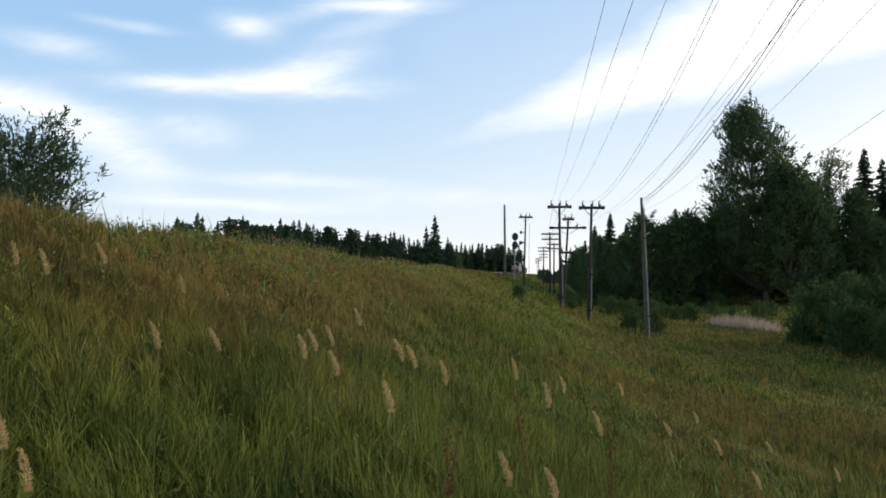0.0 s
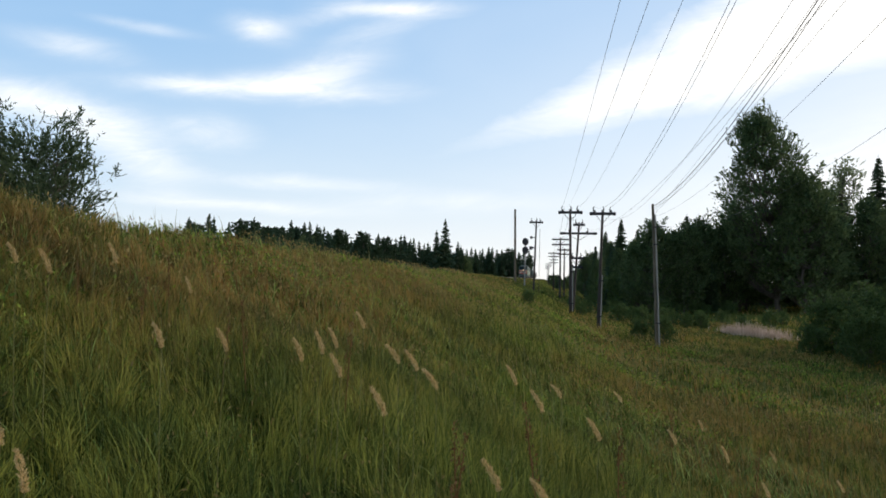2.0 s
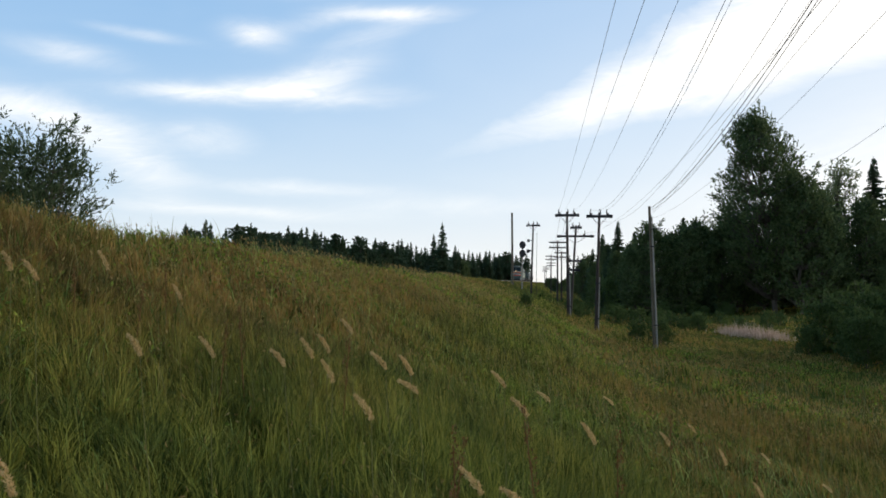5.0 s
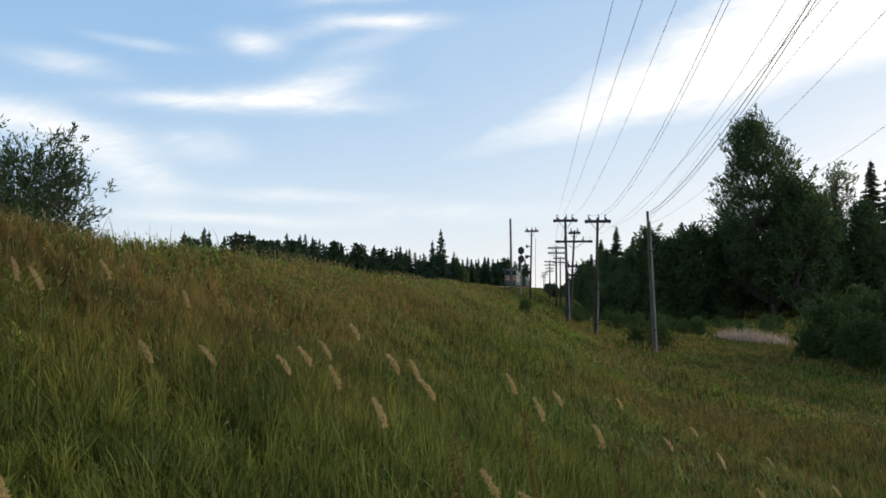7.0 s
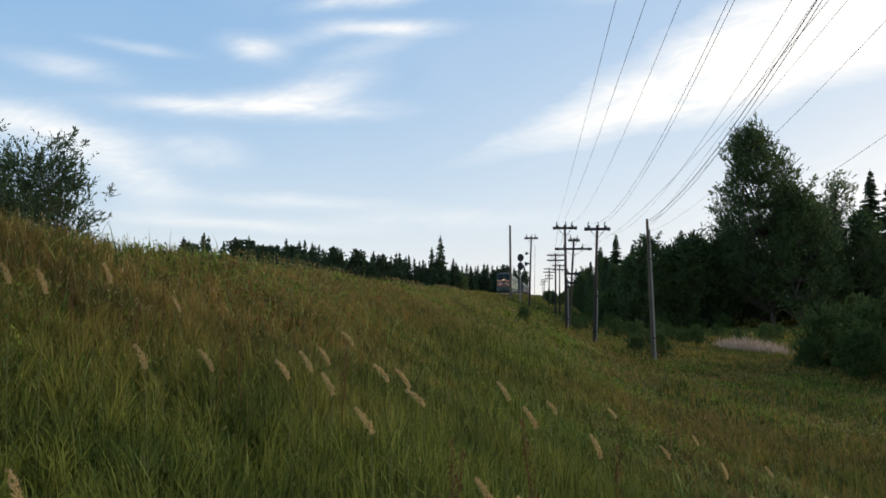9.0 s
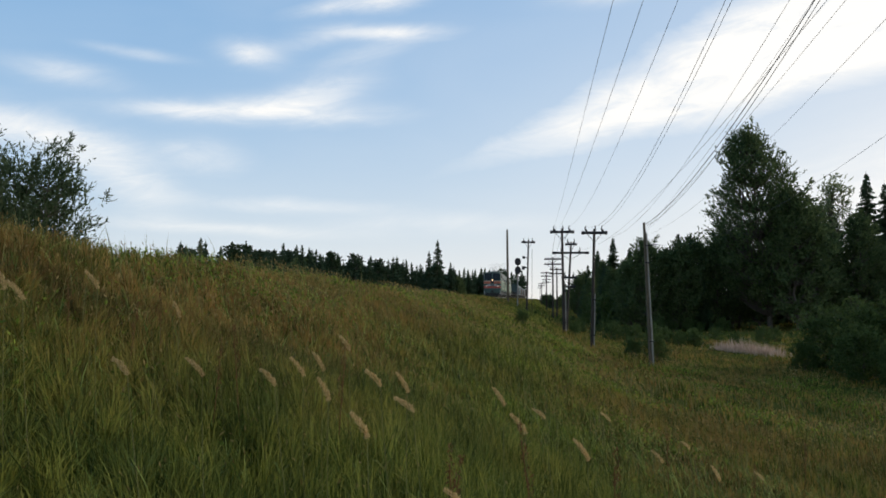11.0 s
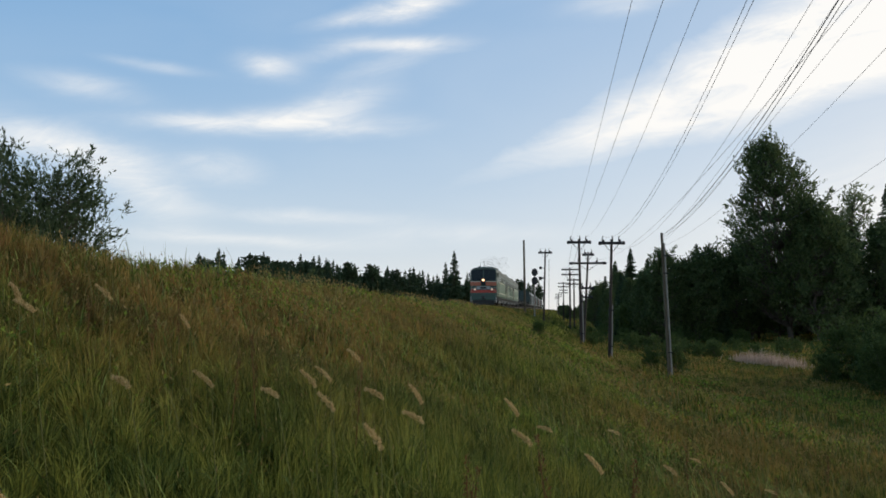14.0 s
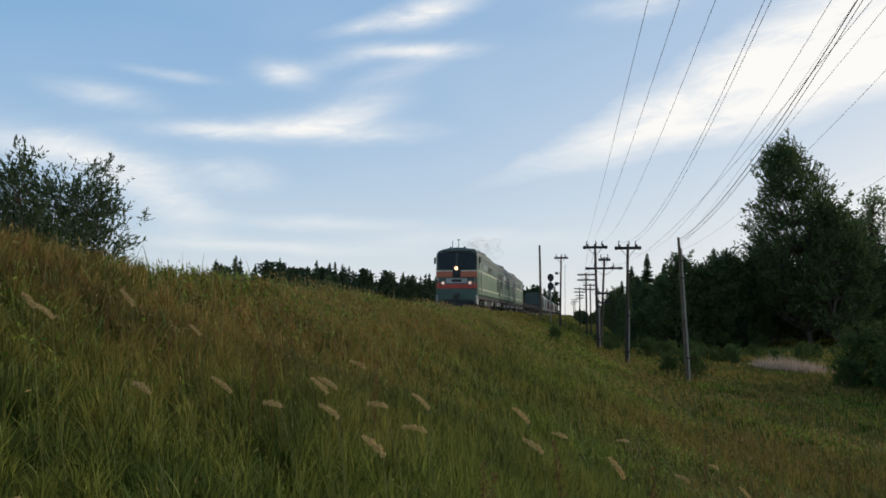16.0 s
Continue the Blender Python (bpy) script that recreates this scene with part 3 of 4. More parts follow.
def build_trees():
    rng = random.Random(4)
    # willow on the far side of the line
    willow = broadleaf("willow_bush", 31, 6.9, 1.5, 0.1, 0.072, 27000, LEAF_WILLOW, "large grey-green willow bush behind the embankment", "bush", stems=7, lobes=190, stretch=2.5, trunk_r=0.06, clump=0.56, twiggy=0.85, stray=0.35)
    plant(willow, -18.2, 25.0, 0, 1.06)
    more(willow, -20.7, 26.0, 130, 0.92)
    small = broadleaf("willow_shrub", 32, 2.6, 0.8, 0.05, 0.07, 5000, LEAF_WILLOW, "low grey-green willow shrub beside the railway", "bush", stems=5, lobes=50, stretch=2.4, trunk_r=0.02, clump=0.3)
    plant(small, -14.9, 25.5)
    # the tall tree and its neighbours
    big = broadleaf("tall_aspen", 41, 23.9, 6.3, 0.12, 0.20, 42000, LEAF_TREE, "tall dark aspen at the edge of the wood", "tree", lobes=430, clump=0.95, narrow=0.16, twiggy=0.75, stray=0.42)
    plant(big, 27.4, 95)
    birch = broadleaf("birch", 42, 18.6, 3.0, 0.25, 0.22, 5200, LEAF_BIRCH, "pale green birch among darker trees at the wood's edge", "tree", lobes=80, clump=0.75)
    plant(birch, 36.9, 103)
    aspen = broadleaf("aspen", 43, 16.0, 4.4, 0.06, 0.30, 11000, LEAF_TREE, "dark broad-leaved tree at the edge of the wood", "tree", lobes=120, clump=1.0, narrow=0.12)
    plant(aspen, 29.5, 92)
    fir = spruce("spruce", 51, 20.5, 4.2, "dark spruce in the mixed wood", NEEDLE, 46, 11)
    plant(fir, 41.8, 103, 0, 0.94)
    for x, y, s, a in ((44.2, 103.5, 0.87, 40), (11.5, 120, 0.66, 15), (18.3, 103, 0.62, 140), (9.7, 103, 0.25, 60), (7.6, 98, 0.14, 5), (48.5, 103, 0.94, 40), (52, 100, 1.0, 80), (22, 132, 0.6, 10), (24.5, 128, 0.55, 200), (17.5, 150, 0.68, 140), (30, 118, 0.7, 77),
                       (15.2, 128, 0.37, 12), (13.8, 180, 0.75, 99), (36, 112, 0.85, 190), (33, 110, 0.8, 310), (20, 96, 0.30, 44), (13.4, 96, 0.24, 170), (42, 116, 0.9, 20), (10.5, 125, 0.5, 33), (13.0, 140, 0.6, 71), (15.8, 135, 0.62, 5), (9.6, 150, 0.52, 120), (12.0, 160, 0.66, 260)):
        more(fir, x, y, a, s)
    for x, y, s, a in ((27.5, 100, 0.80, 10), (24.4, 101, 0.75, 95), (33.6, 104, 1.02, 60), (13.2, 95, 0.68, 33), (11.4, 97, 0.52, 111), (15.0, 97, 0.62, 222), (16.8, 96, 0.66, 301), (19.4, 98, 0.70, 77), (20.0, 106, 0.62, 15), (17.0, 104, 0.5, 170), (22.4, 112, 0.72, 250), (14.5, 112, 0.48, 40), (12.5, 125, 0.45, 80), (33.5, 97, 0.85, 120),
                       (38.0, 97, 0.8, 300), (42.5, 99, 0.6, 10), (22.0, 99, 0.68, 210), (11.8, 150, 0.5, 60), (13.5, 165, 0.62, 200), (11.0, 200, 0.6, 15), (26, 104, 0.75, 65), (11.5, 118, 0.52, 20), (14.5, 125, 0.62, 140), (17.0, 130, 0.7, 230), (9.0, 135, 0.45, 300), (12.5, 145, 0.66, 80), (8.2, 160, 0.5, 10), (10.0, 175, 0.6, 190)):
        more(aspen, x, y, a, s)
    for x, y, s, a in ((19, 120, 0.6, 80), (41, 101, 0.62, 230), (15.5, 118, 0.55, 10), (28, 122, 0.75, 300)):
        more(birch, x, y, a, s)
    # shrubs at the meadow's edge and along the line
    shrub = broadleaf("alder_shrub", 61, 4.0, 1.7, 0.02, 0.13, 9500, LEAF_BUSH, "dark rounded alder shrub at the meadow's edge", "bush", stems=6, lobes=80, stretch=1.4, trunk_r=0.03, clump=0.5, fan=0.2)
    plant(shrub, 17.0, 42, 0, 0.86)
    for x, y, s, a in ((15.2, 38.5, 0.6, 77), (16.2, 46, 0.74, 210), (15.3, 35.0, 0.45, 10), (14.4, 44, 0.4, 10), (16.9, 36.5, 0.56, 40), (19.5, 38, 1.02, 120), (21, 44, 0.98, 200), (15.8, 40.5, 0.42, 70), (17.0, 44.5, 0.55, 300), (20.5, 34, 0.9, 10), (23, 48, 1.0, 10), (18.3, 34.0, 0.5, 33)):
        more(shrub, x, y, a, s)
    for x, y, s, a in ((5.1, 43.0, 0.27, 20), (6.5, 43.5, 0.37, 160), (-0.9, 40.4, 0.19, 10), (2.4, 66, 0.28, 140), (2.6, 58, 0.22, 3)):
        more(shrub, x, y, a, s)
    scrub = broadleaf("scrub", 62, 4.0, 1.8, 0.02, 0.24, 1900, LEAF_BUSH, "dark low scrub along the foot of the embankment", "bush", stems=4, lobes=32, stretch=1.4, trunk_r=0.03, clump=0.65, fan=0.2)
    plant(scrub, 8.0, 100)
    for k in range(105):
        y = rng.uniform(64, 160)
        x = rng.uniform(0.022, 0.2) * y + rng.uniform(0, 7)
        more(scrub, x, y, rng.uniform(0, 360), rng.uniform(0.16, 0.38))
    # distant wood beyond the line
    pine = broadleaf("pine", 71, 17.0, 3.4, 0.35, 0.7, 2200, NEEDLE_FAR, "dark pine in the distant wood beyond the railway", "conifer", lobes=26, stretch=1.2, clump=1.0)
    far_fir = spruce("distant_spruce", 72, 18.5, 3.9, "dark spruce in the distant wood beyond the railway", NEEDLE_FAR, 27, 8, pieces=3)
    clump = broadleaf("distant_tree", 73, 13.0, 4.2, 0.05, 0.7, 2600, LEAF_TREE, "dark broad-leaved tree in the distant wood", "tree", lobes=60, clump=1.0)
    plant(pine, -66, 240), plant(far_fir, -90, 235), plant(clump, -78, 240)
    for k in range(270):
        f = (k * 0.618034) % 1.0
        a = -26.5 + 25.4 * f + rng.uniform(-0.25, 0.25)
        d = 215 + 330 * f**1.6 + rng.uniform(-12, 40)
        kind = rng.choices((pine, far_fir, clump), (0.13, 0.79, 0.08))[0]
        s = rng.uniform(0.8, 1.2) * (1.06 if f < 0.45 else 1.08) * (0.88 + 0.12 * min(1.0, f / 0.3))
        more(kind, d * math.tan(radians(a)), d, rng.uniform(0, 360), s)
    # low trees far down the line, to the side of the poles
    for k in range(34):
        d = rng.uniform(250, 430)
        f = rng.uniform(0, 1)
        more(rng.choice((far_fir, clump, clump)), d * (0.006 + 0.055 * f), d, rng.uniform(0, 360), (0.30 + 0.30 * f) * d / 330 * rng.uniform(0.8, 1.2))
    for x, y, s in ((-43.5, 330, 1.55), (-48.0, 335, 1.3)):
        more(far_fir, x, y, 0, s)


build_trees()


# ---- poles, signal and wires ----
def arm_pole(name, foot, top, arm, label, pins=3, arms=((0.035, 1.0),), radius=0.088, stub=True, horns=True, group=""):
    """A leaning wooden line pole with its cross arms, insulators and a stub at its foot."""
    x0, y0 = foot
    z0 = float(height(x0, y0))
    post = thing(name, label, "utility pole", group, pose(x0, y0, z0))
    t = Vector((top[0] - x0, top[1] - y0, top[2] - z0))
    part("pole", rod(bmnew(), (0, 0, -0.6), t, radius * 1.25, radius * 0.85, 12), WOOD_DARK, post)
    if stub:
        part("stub", rod(bmnew(), (0.14, -0.02, -0.6), Vector((0.13, -0.02, 0)) + t * 0.45, 0.036, 0.034, 10), WOOD_PALE, post, "pale stub post bound to the pole")
        for f in (0.10, 0.40):
            bm = bmnew()
            c = t * f
            box(bm, c.x - 0.11, c.x + 0.19, -0.11 + c.y, 0.11 + c.y, c.z - 0.04, c.z + 0.04, 0.02)
            part("clamp", bm, IRON, post)
    for down, share in arms:
        c = t * (1 - down)
        half = arm * share / 2
        a = part("cross_arm", box(bmnew(), c.x - half, c.x + half, c.y - 0.20, c.y - 0.09, c.z - 0.09, c.z + 0.09, 0.02), IRON if horns else WOOD_DARK, post)
        for s in (-1, 1):
            part("brace", rod(bmnew(), (c.x, c.y - 0.14, c.z - 0.6), (c.x + s * half * 0.6, c.y - 0.14, c.z - 0.06), 0.018, None, 5), IRON, post)
        if horns:
            for s in (-1, 1):
                bm = rod(bmnew(), (c.x + s * half * 0.86, c.y - 0.15, c.z), (c.x + s * half * 1.06, c.y - 0.15, c.z), 0.13, 0.10, 10)
                part("end_insulator", bm, IRON, post)
        for j in range(pins):
            px = c.x + half * (2 * (j + 0.5) / pins - 1)
            bow = 0.07 if j % 2 else -0.07
            if horns:
                # bent iron hooks that carry the insulators
                bm = bmnew()
                path = [(px, 0.05), (px + bow, 0.16), (px + bow, 0.32), (px + bow * 0.2, 0.44)]
                for (xa, za), (xb, zb) in zip(path, path[1:]):
                    rod(bm, (xa, c.y - 0.15, c.z + za), (xb, c.y - 0.15, c.z + zb), 0.035, 0.032, 7)
                part("hook", bm, IRON, post)
            else:
                bm = rod(bmnew(), (px, c.y - 0.15, c.z + 0.05), (px, c.y - 0.15, c.z + 0.20), 0.014, None, 6)
                part("pin", bm, IRON, post)
            bm = rod(bmnew(), (px, c.y - 0.15, c.z + 0.09), (px, c.y - 0.15, c.z + 0.22), 0.085, 0.06, 10)
            part("insulator", bm, IRON if horns else PORCELAIN, post)
    return post


def build_poles():
    g = "railway line poles"
    arm_pole("line_pole", (1.76, 53), (1.65, 53, 6.45), 1.55, "tall weathered wooden line pole with cross arm and stub", group=g)
    arm_pole("line_pole", (3.25, 48), (3.48, 48, 5.95), 1.5, "weathered wooden line pole with cross arm and iron band", group=g)
    arm_pole("line_pole", (2.26, 64), (2.74, 64, 6.35), 1.5, "leaning wooden line pole with several cross arms", pins=2, arms=((0.03, 0.6), (0.125, 1.9), (0.40, 0.8), (0.50, 0.7)), stub=False, group=g)
    for x, y, top in ((2.0, 105, 7.3), (3.0, 124, 6.6), (1.7, 158, 7.2), (2.2, 205, 7.0), (1.2, 270, 7.2), (0.9, 350, 7.4)):
        arm_pole("line_pole", (x, y), (x, y, top), 2.3, "distant wooden line pole with cross arms", pins=6, arms=((0.035, 1.0), (0.12, 1.0)), stub=False, horns=False, group=g, radius=0.11)
    arm_pole("line_pole", (-1.2, 80), (-0.98, 80, 7.75), 1.35, "slim wooden pole with a short cross arm and boxes", pins=3, stub=False, group=g)
    box_post = [o for o in bpy.data.objects if o.name.startswith("line_pole") and abs(o.location.y - 80) < 0.5][0]
    for dx, dz, r in ((-0.28, 5.5, 0.12), (-0.32, 4.4, 0.15), (-0.12, 4.45, 0.08)):
        part("junction_box", box(bmnew(), dx - r, dx + r, -0.2, 0.05, dz - r * 1.2, dz + r * 1.2, 0.03), IRON, box_post, "small dark junction box")
        part("bracket", rod(bmnew(), (dx, -0.05, dz), (0.12, -0.05, dz), 0.03, None, 6), IRON, box_post)
    part("down_lead", rod(bmnew(), (0.55, 0, 0.0), (0.6, 0, 6.4), 0.02, None, 5), IRON, box_post)
    # pole with its leaning strut
    z = float(height(5.71, 40))
    post = thing("strutted_pole", "grey wooden pole with a paler post bolted to its side", "utility pole", g, pose(5.71, 40, z))
    part("pole", rod(bmnew(), (-0.04, 0, -0.6), (-0.30, 0, 5.53 - z), 0.085, 0.065, 12), WOOD, post)
    part("strut", rod(bmnew(), (0.10, -0.02, -0.6), (-0.185, -0.02, 5.0 - z), 0.046, 0.042, 10), WOOD_PALE, post, "pale post along the pole")
    for f in (1.2, 5.2):
        part("clamp", box(bmnew(), -0.09 - 0.035 * f, 0.18 - 0.036 * f, -0.11, 0.11, f, f + 0.05, 0.015), IRON, post)
    part("bracket", rod(bmnew(), (-0.26, -0.1, 6.1), (0.35, -0.1, 6.15), 0.025, None, 6), IRON, post)
    # bare mast
    z = float(height(-3.5, 90))
    mast = thing("bare_mast", "tall thin bare mast beside the track", "mast", "", pose(-3.5, 90, z))
    part("pole", rod(bmnew(), (0, 0, -0.5), (-0.1, 0, 9.75 - z), 0.15, 0.11, 10), WOOD, mast)
    # colour light signal seen from behind
    z = float(height(-2.4, 90))
    sig = thing("railway_signal", "two-headed colour light signal with dark oval backplates", "railway signal", "", pose(-2.4, 90, z))
    part("mast", rod(bmnew(), (0, 0, -0.5), (0.05, 0, 6.4 - z), 0.075, 0.07, 10), WOOD_PALE, sig)
    for h in (5.95, 4.95):
        bm = bmnew()
        bmesh.ops.create_cone(bm, cap_ends=True, segments=24, radius1=0.45, radius2=0.45, depth=0.06, matrix=Matrix.Translation((0.05, -0.1, h - z)) @ Matrix.Rotation(radians(90), 4, "X") @ Matrix.Diagonal((0.82, 1.0, 1, 1)))
        plate = part("backplate", bm, BLACK, sig)
        for q in (-0.17, 0.17):
            bm = bmnew()
            rod(bm, (0.05, -0.12, h - z + q), (0.05, -0.34, h - z + q), 0.12, 0.12, 14)
            part("lamp_hood", bm, BLACK, plate)
    bm = bmnew()
    for k in range(10):
        rod(bm, (-0.17, 0.16, 0.3 * k), (0.17, 0.16, 0.3 * k), 0.012, None, 5)
    part("ladder", bm, IRON, sig)
    return


build_poles()


def wire(points, radius=0.006, group="overhead line wires"):
    """A hanging wire through three places: the near support, a place on the way, the far support."""
    (x0, y0, z0), (x1, y1, z1), (x2, y2, z2) = points
    curve = bpy.data.curves.new("wire", "CURVE")
    curve.dimensions, curve.bevel_depth, curve.bevel_resolution = "3D", radius, 1
    s = curve.splines.new("POLY")
    n = 40
    s.points.add(n - 1)
    for k in range(n):
        y = y0 + (y2 - y0) * k / (n - 1)
        a = (y - y1) * (y - y2) / ((y0 - y1) * (y0 - y2))
        b = (y - y0) * (y - y2) / ((y1 - y0) * (y1 - y2))
        c = (y - y0) * (y - y1) / ((y2 - y0) * (y2 - y1))
        s.points[k].co = (a * x0 + b * x1 + c * x2, y, a * z0 + b * z1 + c * z2, 1)
    curve.materials.append(WIRE)
    ob = new("wire", curve)
    return tagged(ob, "thin sagging overhead wire strung between line poles", "wire", group)


def build_wires():
    # far support, a place on the way, a nearer place
    for far, mid, near in (
        ((1.15, 53, 6.6), (1.15, 16.6, 6.15), (1.15, 12.7, 6.13)), ((1.5, 53, 6.6), (1.5, 16.6, 5.78), (1.5, 11.9, 5.82)), ((2.2, 53, 6.6), (2.2, 17.1, 6.03), (2.2, 13.2, 6.22)),
    ):
        # carry the sag on to the next support behind
        y0 = -8.0
        c = []
        for k in (0, 2):
            (ya, a), (yb, b), (yc, d) = (far[1], far[k]), (mid[1], mid[k]), (near[1], near[k])
            c.append(a * (y0 - yb) * (y0 - yc) / ((ya - yb) * (ya - yc)) + b * (y0 - ya) * (y0 - yc) / ((yb - ya) * (yb - yc)) + d * (y0 - ya) * (y0 - yb) / ((yc - ya) * (yc - yb)))
        wire(((c[0], y0, c[1]), mid, far), 0.0045)
    # far support, drift to the side, slope and sag for each metre along the line
    for far, drift, slope, sag, thick in (
        ((3.0, 48, 6.1), -0.007, 0.1191, 0.004, 0.006), ((3.9, 48, 6.1), 0.011, 0.0571, 0.0025, 0.006), ((5.42, 40, 5.4), 0.0, 0.0137, 0.004, 0.012),
        ((5.42, 40, 5.3), 0.013, 0.0367, 0.004, 0.008), ((3.45, 48, 5.6), -0.003, 0.141, 0.004, 0.004), ((3.6, 64, 5.7), -0.023, 0.0597, 0.0015, 0.005),
        ((5.45, 40, 5.1), 0.0035, -0.0578, 0.0015, 0.004), ((5.45, 40, 5.0), 0.006, -0.0457, 0.0008, 0.004), ((5.6, 40, 4.9), 0.009, 0.032, 0.0025, 0.0038), ((6.05, 39.9, 4.4), -0.001, 0.0997, 0.004, 0.0035),
    ):
        at = [(far[0] + drift * (y - far[1]), y, far[2] + slope * (y - far[1]) + sag * (y - far[1]) ** 2) for y in (-8.0, 18.0)]
        wire((*at, far), thick)
    for x, dz in ((-0.45, 0), (0.0, 0), (0.4, 0)):
        wire(((1.7 + x, 53, 6.55), (1.8 + x, 78, 6.0), (2.0 + x, 105, 7.2)), 0.009)
        wire(((2.0 + x, 105, 7.2), (1.9 + x, 130, 6.4), (1.7 + x, 158, 7.1)), 0.009)


build_wires()


# ---- plumed grasses that sway in the wind ----
PLUMES = [(-1.93, 2.77, 0.8), (-2.12, 3.51, 0.8), (-1.39, 2.68, 0.8), (-1.33, 3.03, 0.8), (-1.08, 3.56, 0.85), (-1.07, 3.36, 0.85), (-1.06, 3.78, 0.85), (-0.9, 3.32, 0.85), (-0.7, 3.84, 0.9), (-0.63, 3.78, 0.9), (-0.59, 2.9, 0.9), (-0.48, 3.65, 0.9), (-0.17, 4.37, 0.95), (0.01, 3.97, 0.95), (0.16, 5.74, 0.95), (0.27, 3.88, 0.95), (-0.13, 2.67, 0.9), (0.03, 2.72, 0.9), (-1.11, 1.52, 0.7), (-1.25, 1.64, 0.7), (1.64, 8.28, 0.95), (1.38, 6.15, 0.95), (2.26, 7.83, 0.95), (1.0, 6.02, 0.95), (1.51, 5.53, 0.95), (2.71, 7.38, 0.95), (-1.1, 4.56, 0.85), (-1.9, 3.9, 0.75), (0.76, 7.27, 0.95), (-2.13, 2.87, 0.75)]


def plume_plant(seed, label):
    """A reed-grass stem with two blades and a feathery drooping plume; the plume's tip is 1.2 m up."""
    rng = np.random.default_rng(seed)
    top = thing("reed_grass_plant", label, "grass plant", "plumed grasses in the wind")
    bm = bmnew()
    pts = [Vector((0.05 * (k / 5) ** 2, 0.0, 1.02 * k / 5)) for k in range(6)]
    for a, b in zip(pts, pts[1:]):
        rod(bm, a, b, 0.0019, 0.0015, 5)
    part("stem", bm, STALK, top)
    vs, fs = [], []
    n = 420
    f = rng.uniform(0, 1, n)
    spread = (0.013 + 0.004 * np.sin(19 * f + seed)) * np.sin(np.pi * np.clip(f * 0.86 + 0.12, 0, 1)) ** 0.8 + 0.0015
    a = rng.uniform(0, 2 * np.pi, n)
    r = spread * rng.uniform(0.2, 1, n)
    c = np.stack([-0.045 * f**2 + r * np.cos(a), r * np.sin(a), -0.02 + 0.165 * f], 1)
    out = np.stack([np.cos(a), np.sin(a), 1.6 + 0 * a], 1)
    v, q = leaf_cards(rng, c, out * 1.5, 0.006, 2.8)
    head = sheet("plume", v, q, PLUME, top)
    head.location = (0.05, 0.0, 1.02)
    head.scale = (0.78, 0.78, 0.78)
    for k in range(2):
        a, z = rng.uniform(0, 6.28), rng.uniform(0.35, 0.6)
        d, s = np.array([np.cos(a), np.sin(a), 0]), np.array([-np.sin(a), np.cos(a), 0]) * 0.005
        v = []
        for j in range(5):
            u = j / 4
            m = d * 0.22 * u + np.array([0, 0, z + 0.20 * u - 0.22 * u * u])
            v += [m - s * (1.02 - u), m + s * (1.02 - u)]
        sheet("blade", v, [(2 * j, 2 * j + 1, 2 * j + 3, 2 * j + 2) for j in range(4)], GRASS, top)
    return top


def build_plumes():
    kinds = [plume_plant(s, "tan plumed reed grass leaning in the wind") for s in (1, 2, 3)]
    made = []
    for k, (x, y, s) in enumerate(PLUMES):
        ob = kinds[k] if k < 3 else copy_thing(kinds[k % 3], pose(0, 0, 0))
        ob.scale = (s, s, s)
        made.append((ob, x, y, k))
    return made


PLUME_PLANTS = build_plumes()


def build_reeds():
    rng = np.random.default_rng(9)
    n = 1500
    u = rng.uniform(-1, 1, n)
    x = 15.1 + 1.65 * u + rng.normal(0, 0.15, n)
    y = 58 + rng.normal(0, 1.3, n) - 2.2 * u
    ob = blades("pale_reeds", x, y, rng.uniform(0.5, 1.15, n) * (1.0 - 0.4 * u**2), rng.uniform(0.02, 0.06, n), 3, REED, 2, 0.25, 0.03, "patch of pale pinkish flowering reeds in the meadow")


build_reeds()


def build_docks():
    """Upright rusty dock stalks with ragged seed clusters."""
    first = None
    for k, (x, y, s) in enumerate([(-0.44, 3.03, 0.87), (-0.33, 3.17, 0.92), (0.38, 3.97, 1.03), (0.06, 3.81, 1.02), (-1.81, 4.08, 0.68), (-2.84, 4.35, 0.52), (-2.52, 4.43, 0.57), (1.41, 8.69, 1.02), (-2.56, 4.99, 0.65), (-1.73, 4.37, 0.75), (1.73, 6.81, 1.03), (3.61, 11.23, 0.99), (-1.23, 4.57, 0.83)]):
        if first is None:
            rng = np.random.default_rng(21)
            ob = first = thing("dock_plant", "rust-brown dry dock stalk in the grass", "wild plant", "dock stalks")
            part("stem", rod(bmnew(), (0, 0, -0.05), (0.02, 0.01, 1.05), 0.005, 0.003, 6), DOCK, ob)
            f = rng.uniform(0, 1, 170)
            a = rng.uniform(0, 6.283, 170)
            r = 0.020 * (1.1 - f) * rng.uniform(0.3, 1, 170) + 0.004
            c = np.stack([0.02 * f + r * np.cos(a), r * np.sin(a), 0.72 + 0.42 * f], 1)
            v, q = leaf_cards(rng, c, np.stack([np.cos(a), np.sin(a), 1.2 + 0 * a], 1), 0.012, 1.3)
            sheet("seed_head", v, q, DOCK, ob)
        else:
            ob = copy_thing(first, pose(0, 0, 0))
        ob.matrix_basis = pose(x, y, float(height(x, y)) - 0.12, 5 * math.sin(k * 3.1), 7 * math.cos(k * 2.2), 60 * k) @ Matrix.Diagonal((s, s, s, 1))


build_docks()

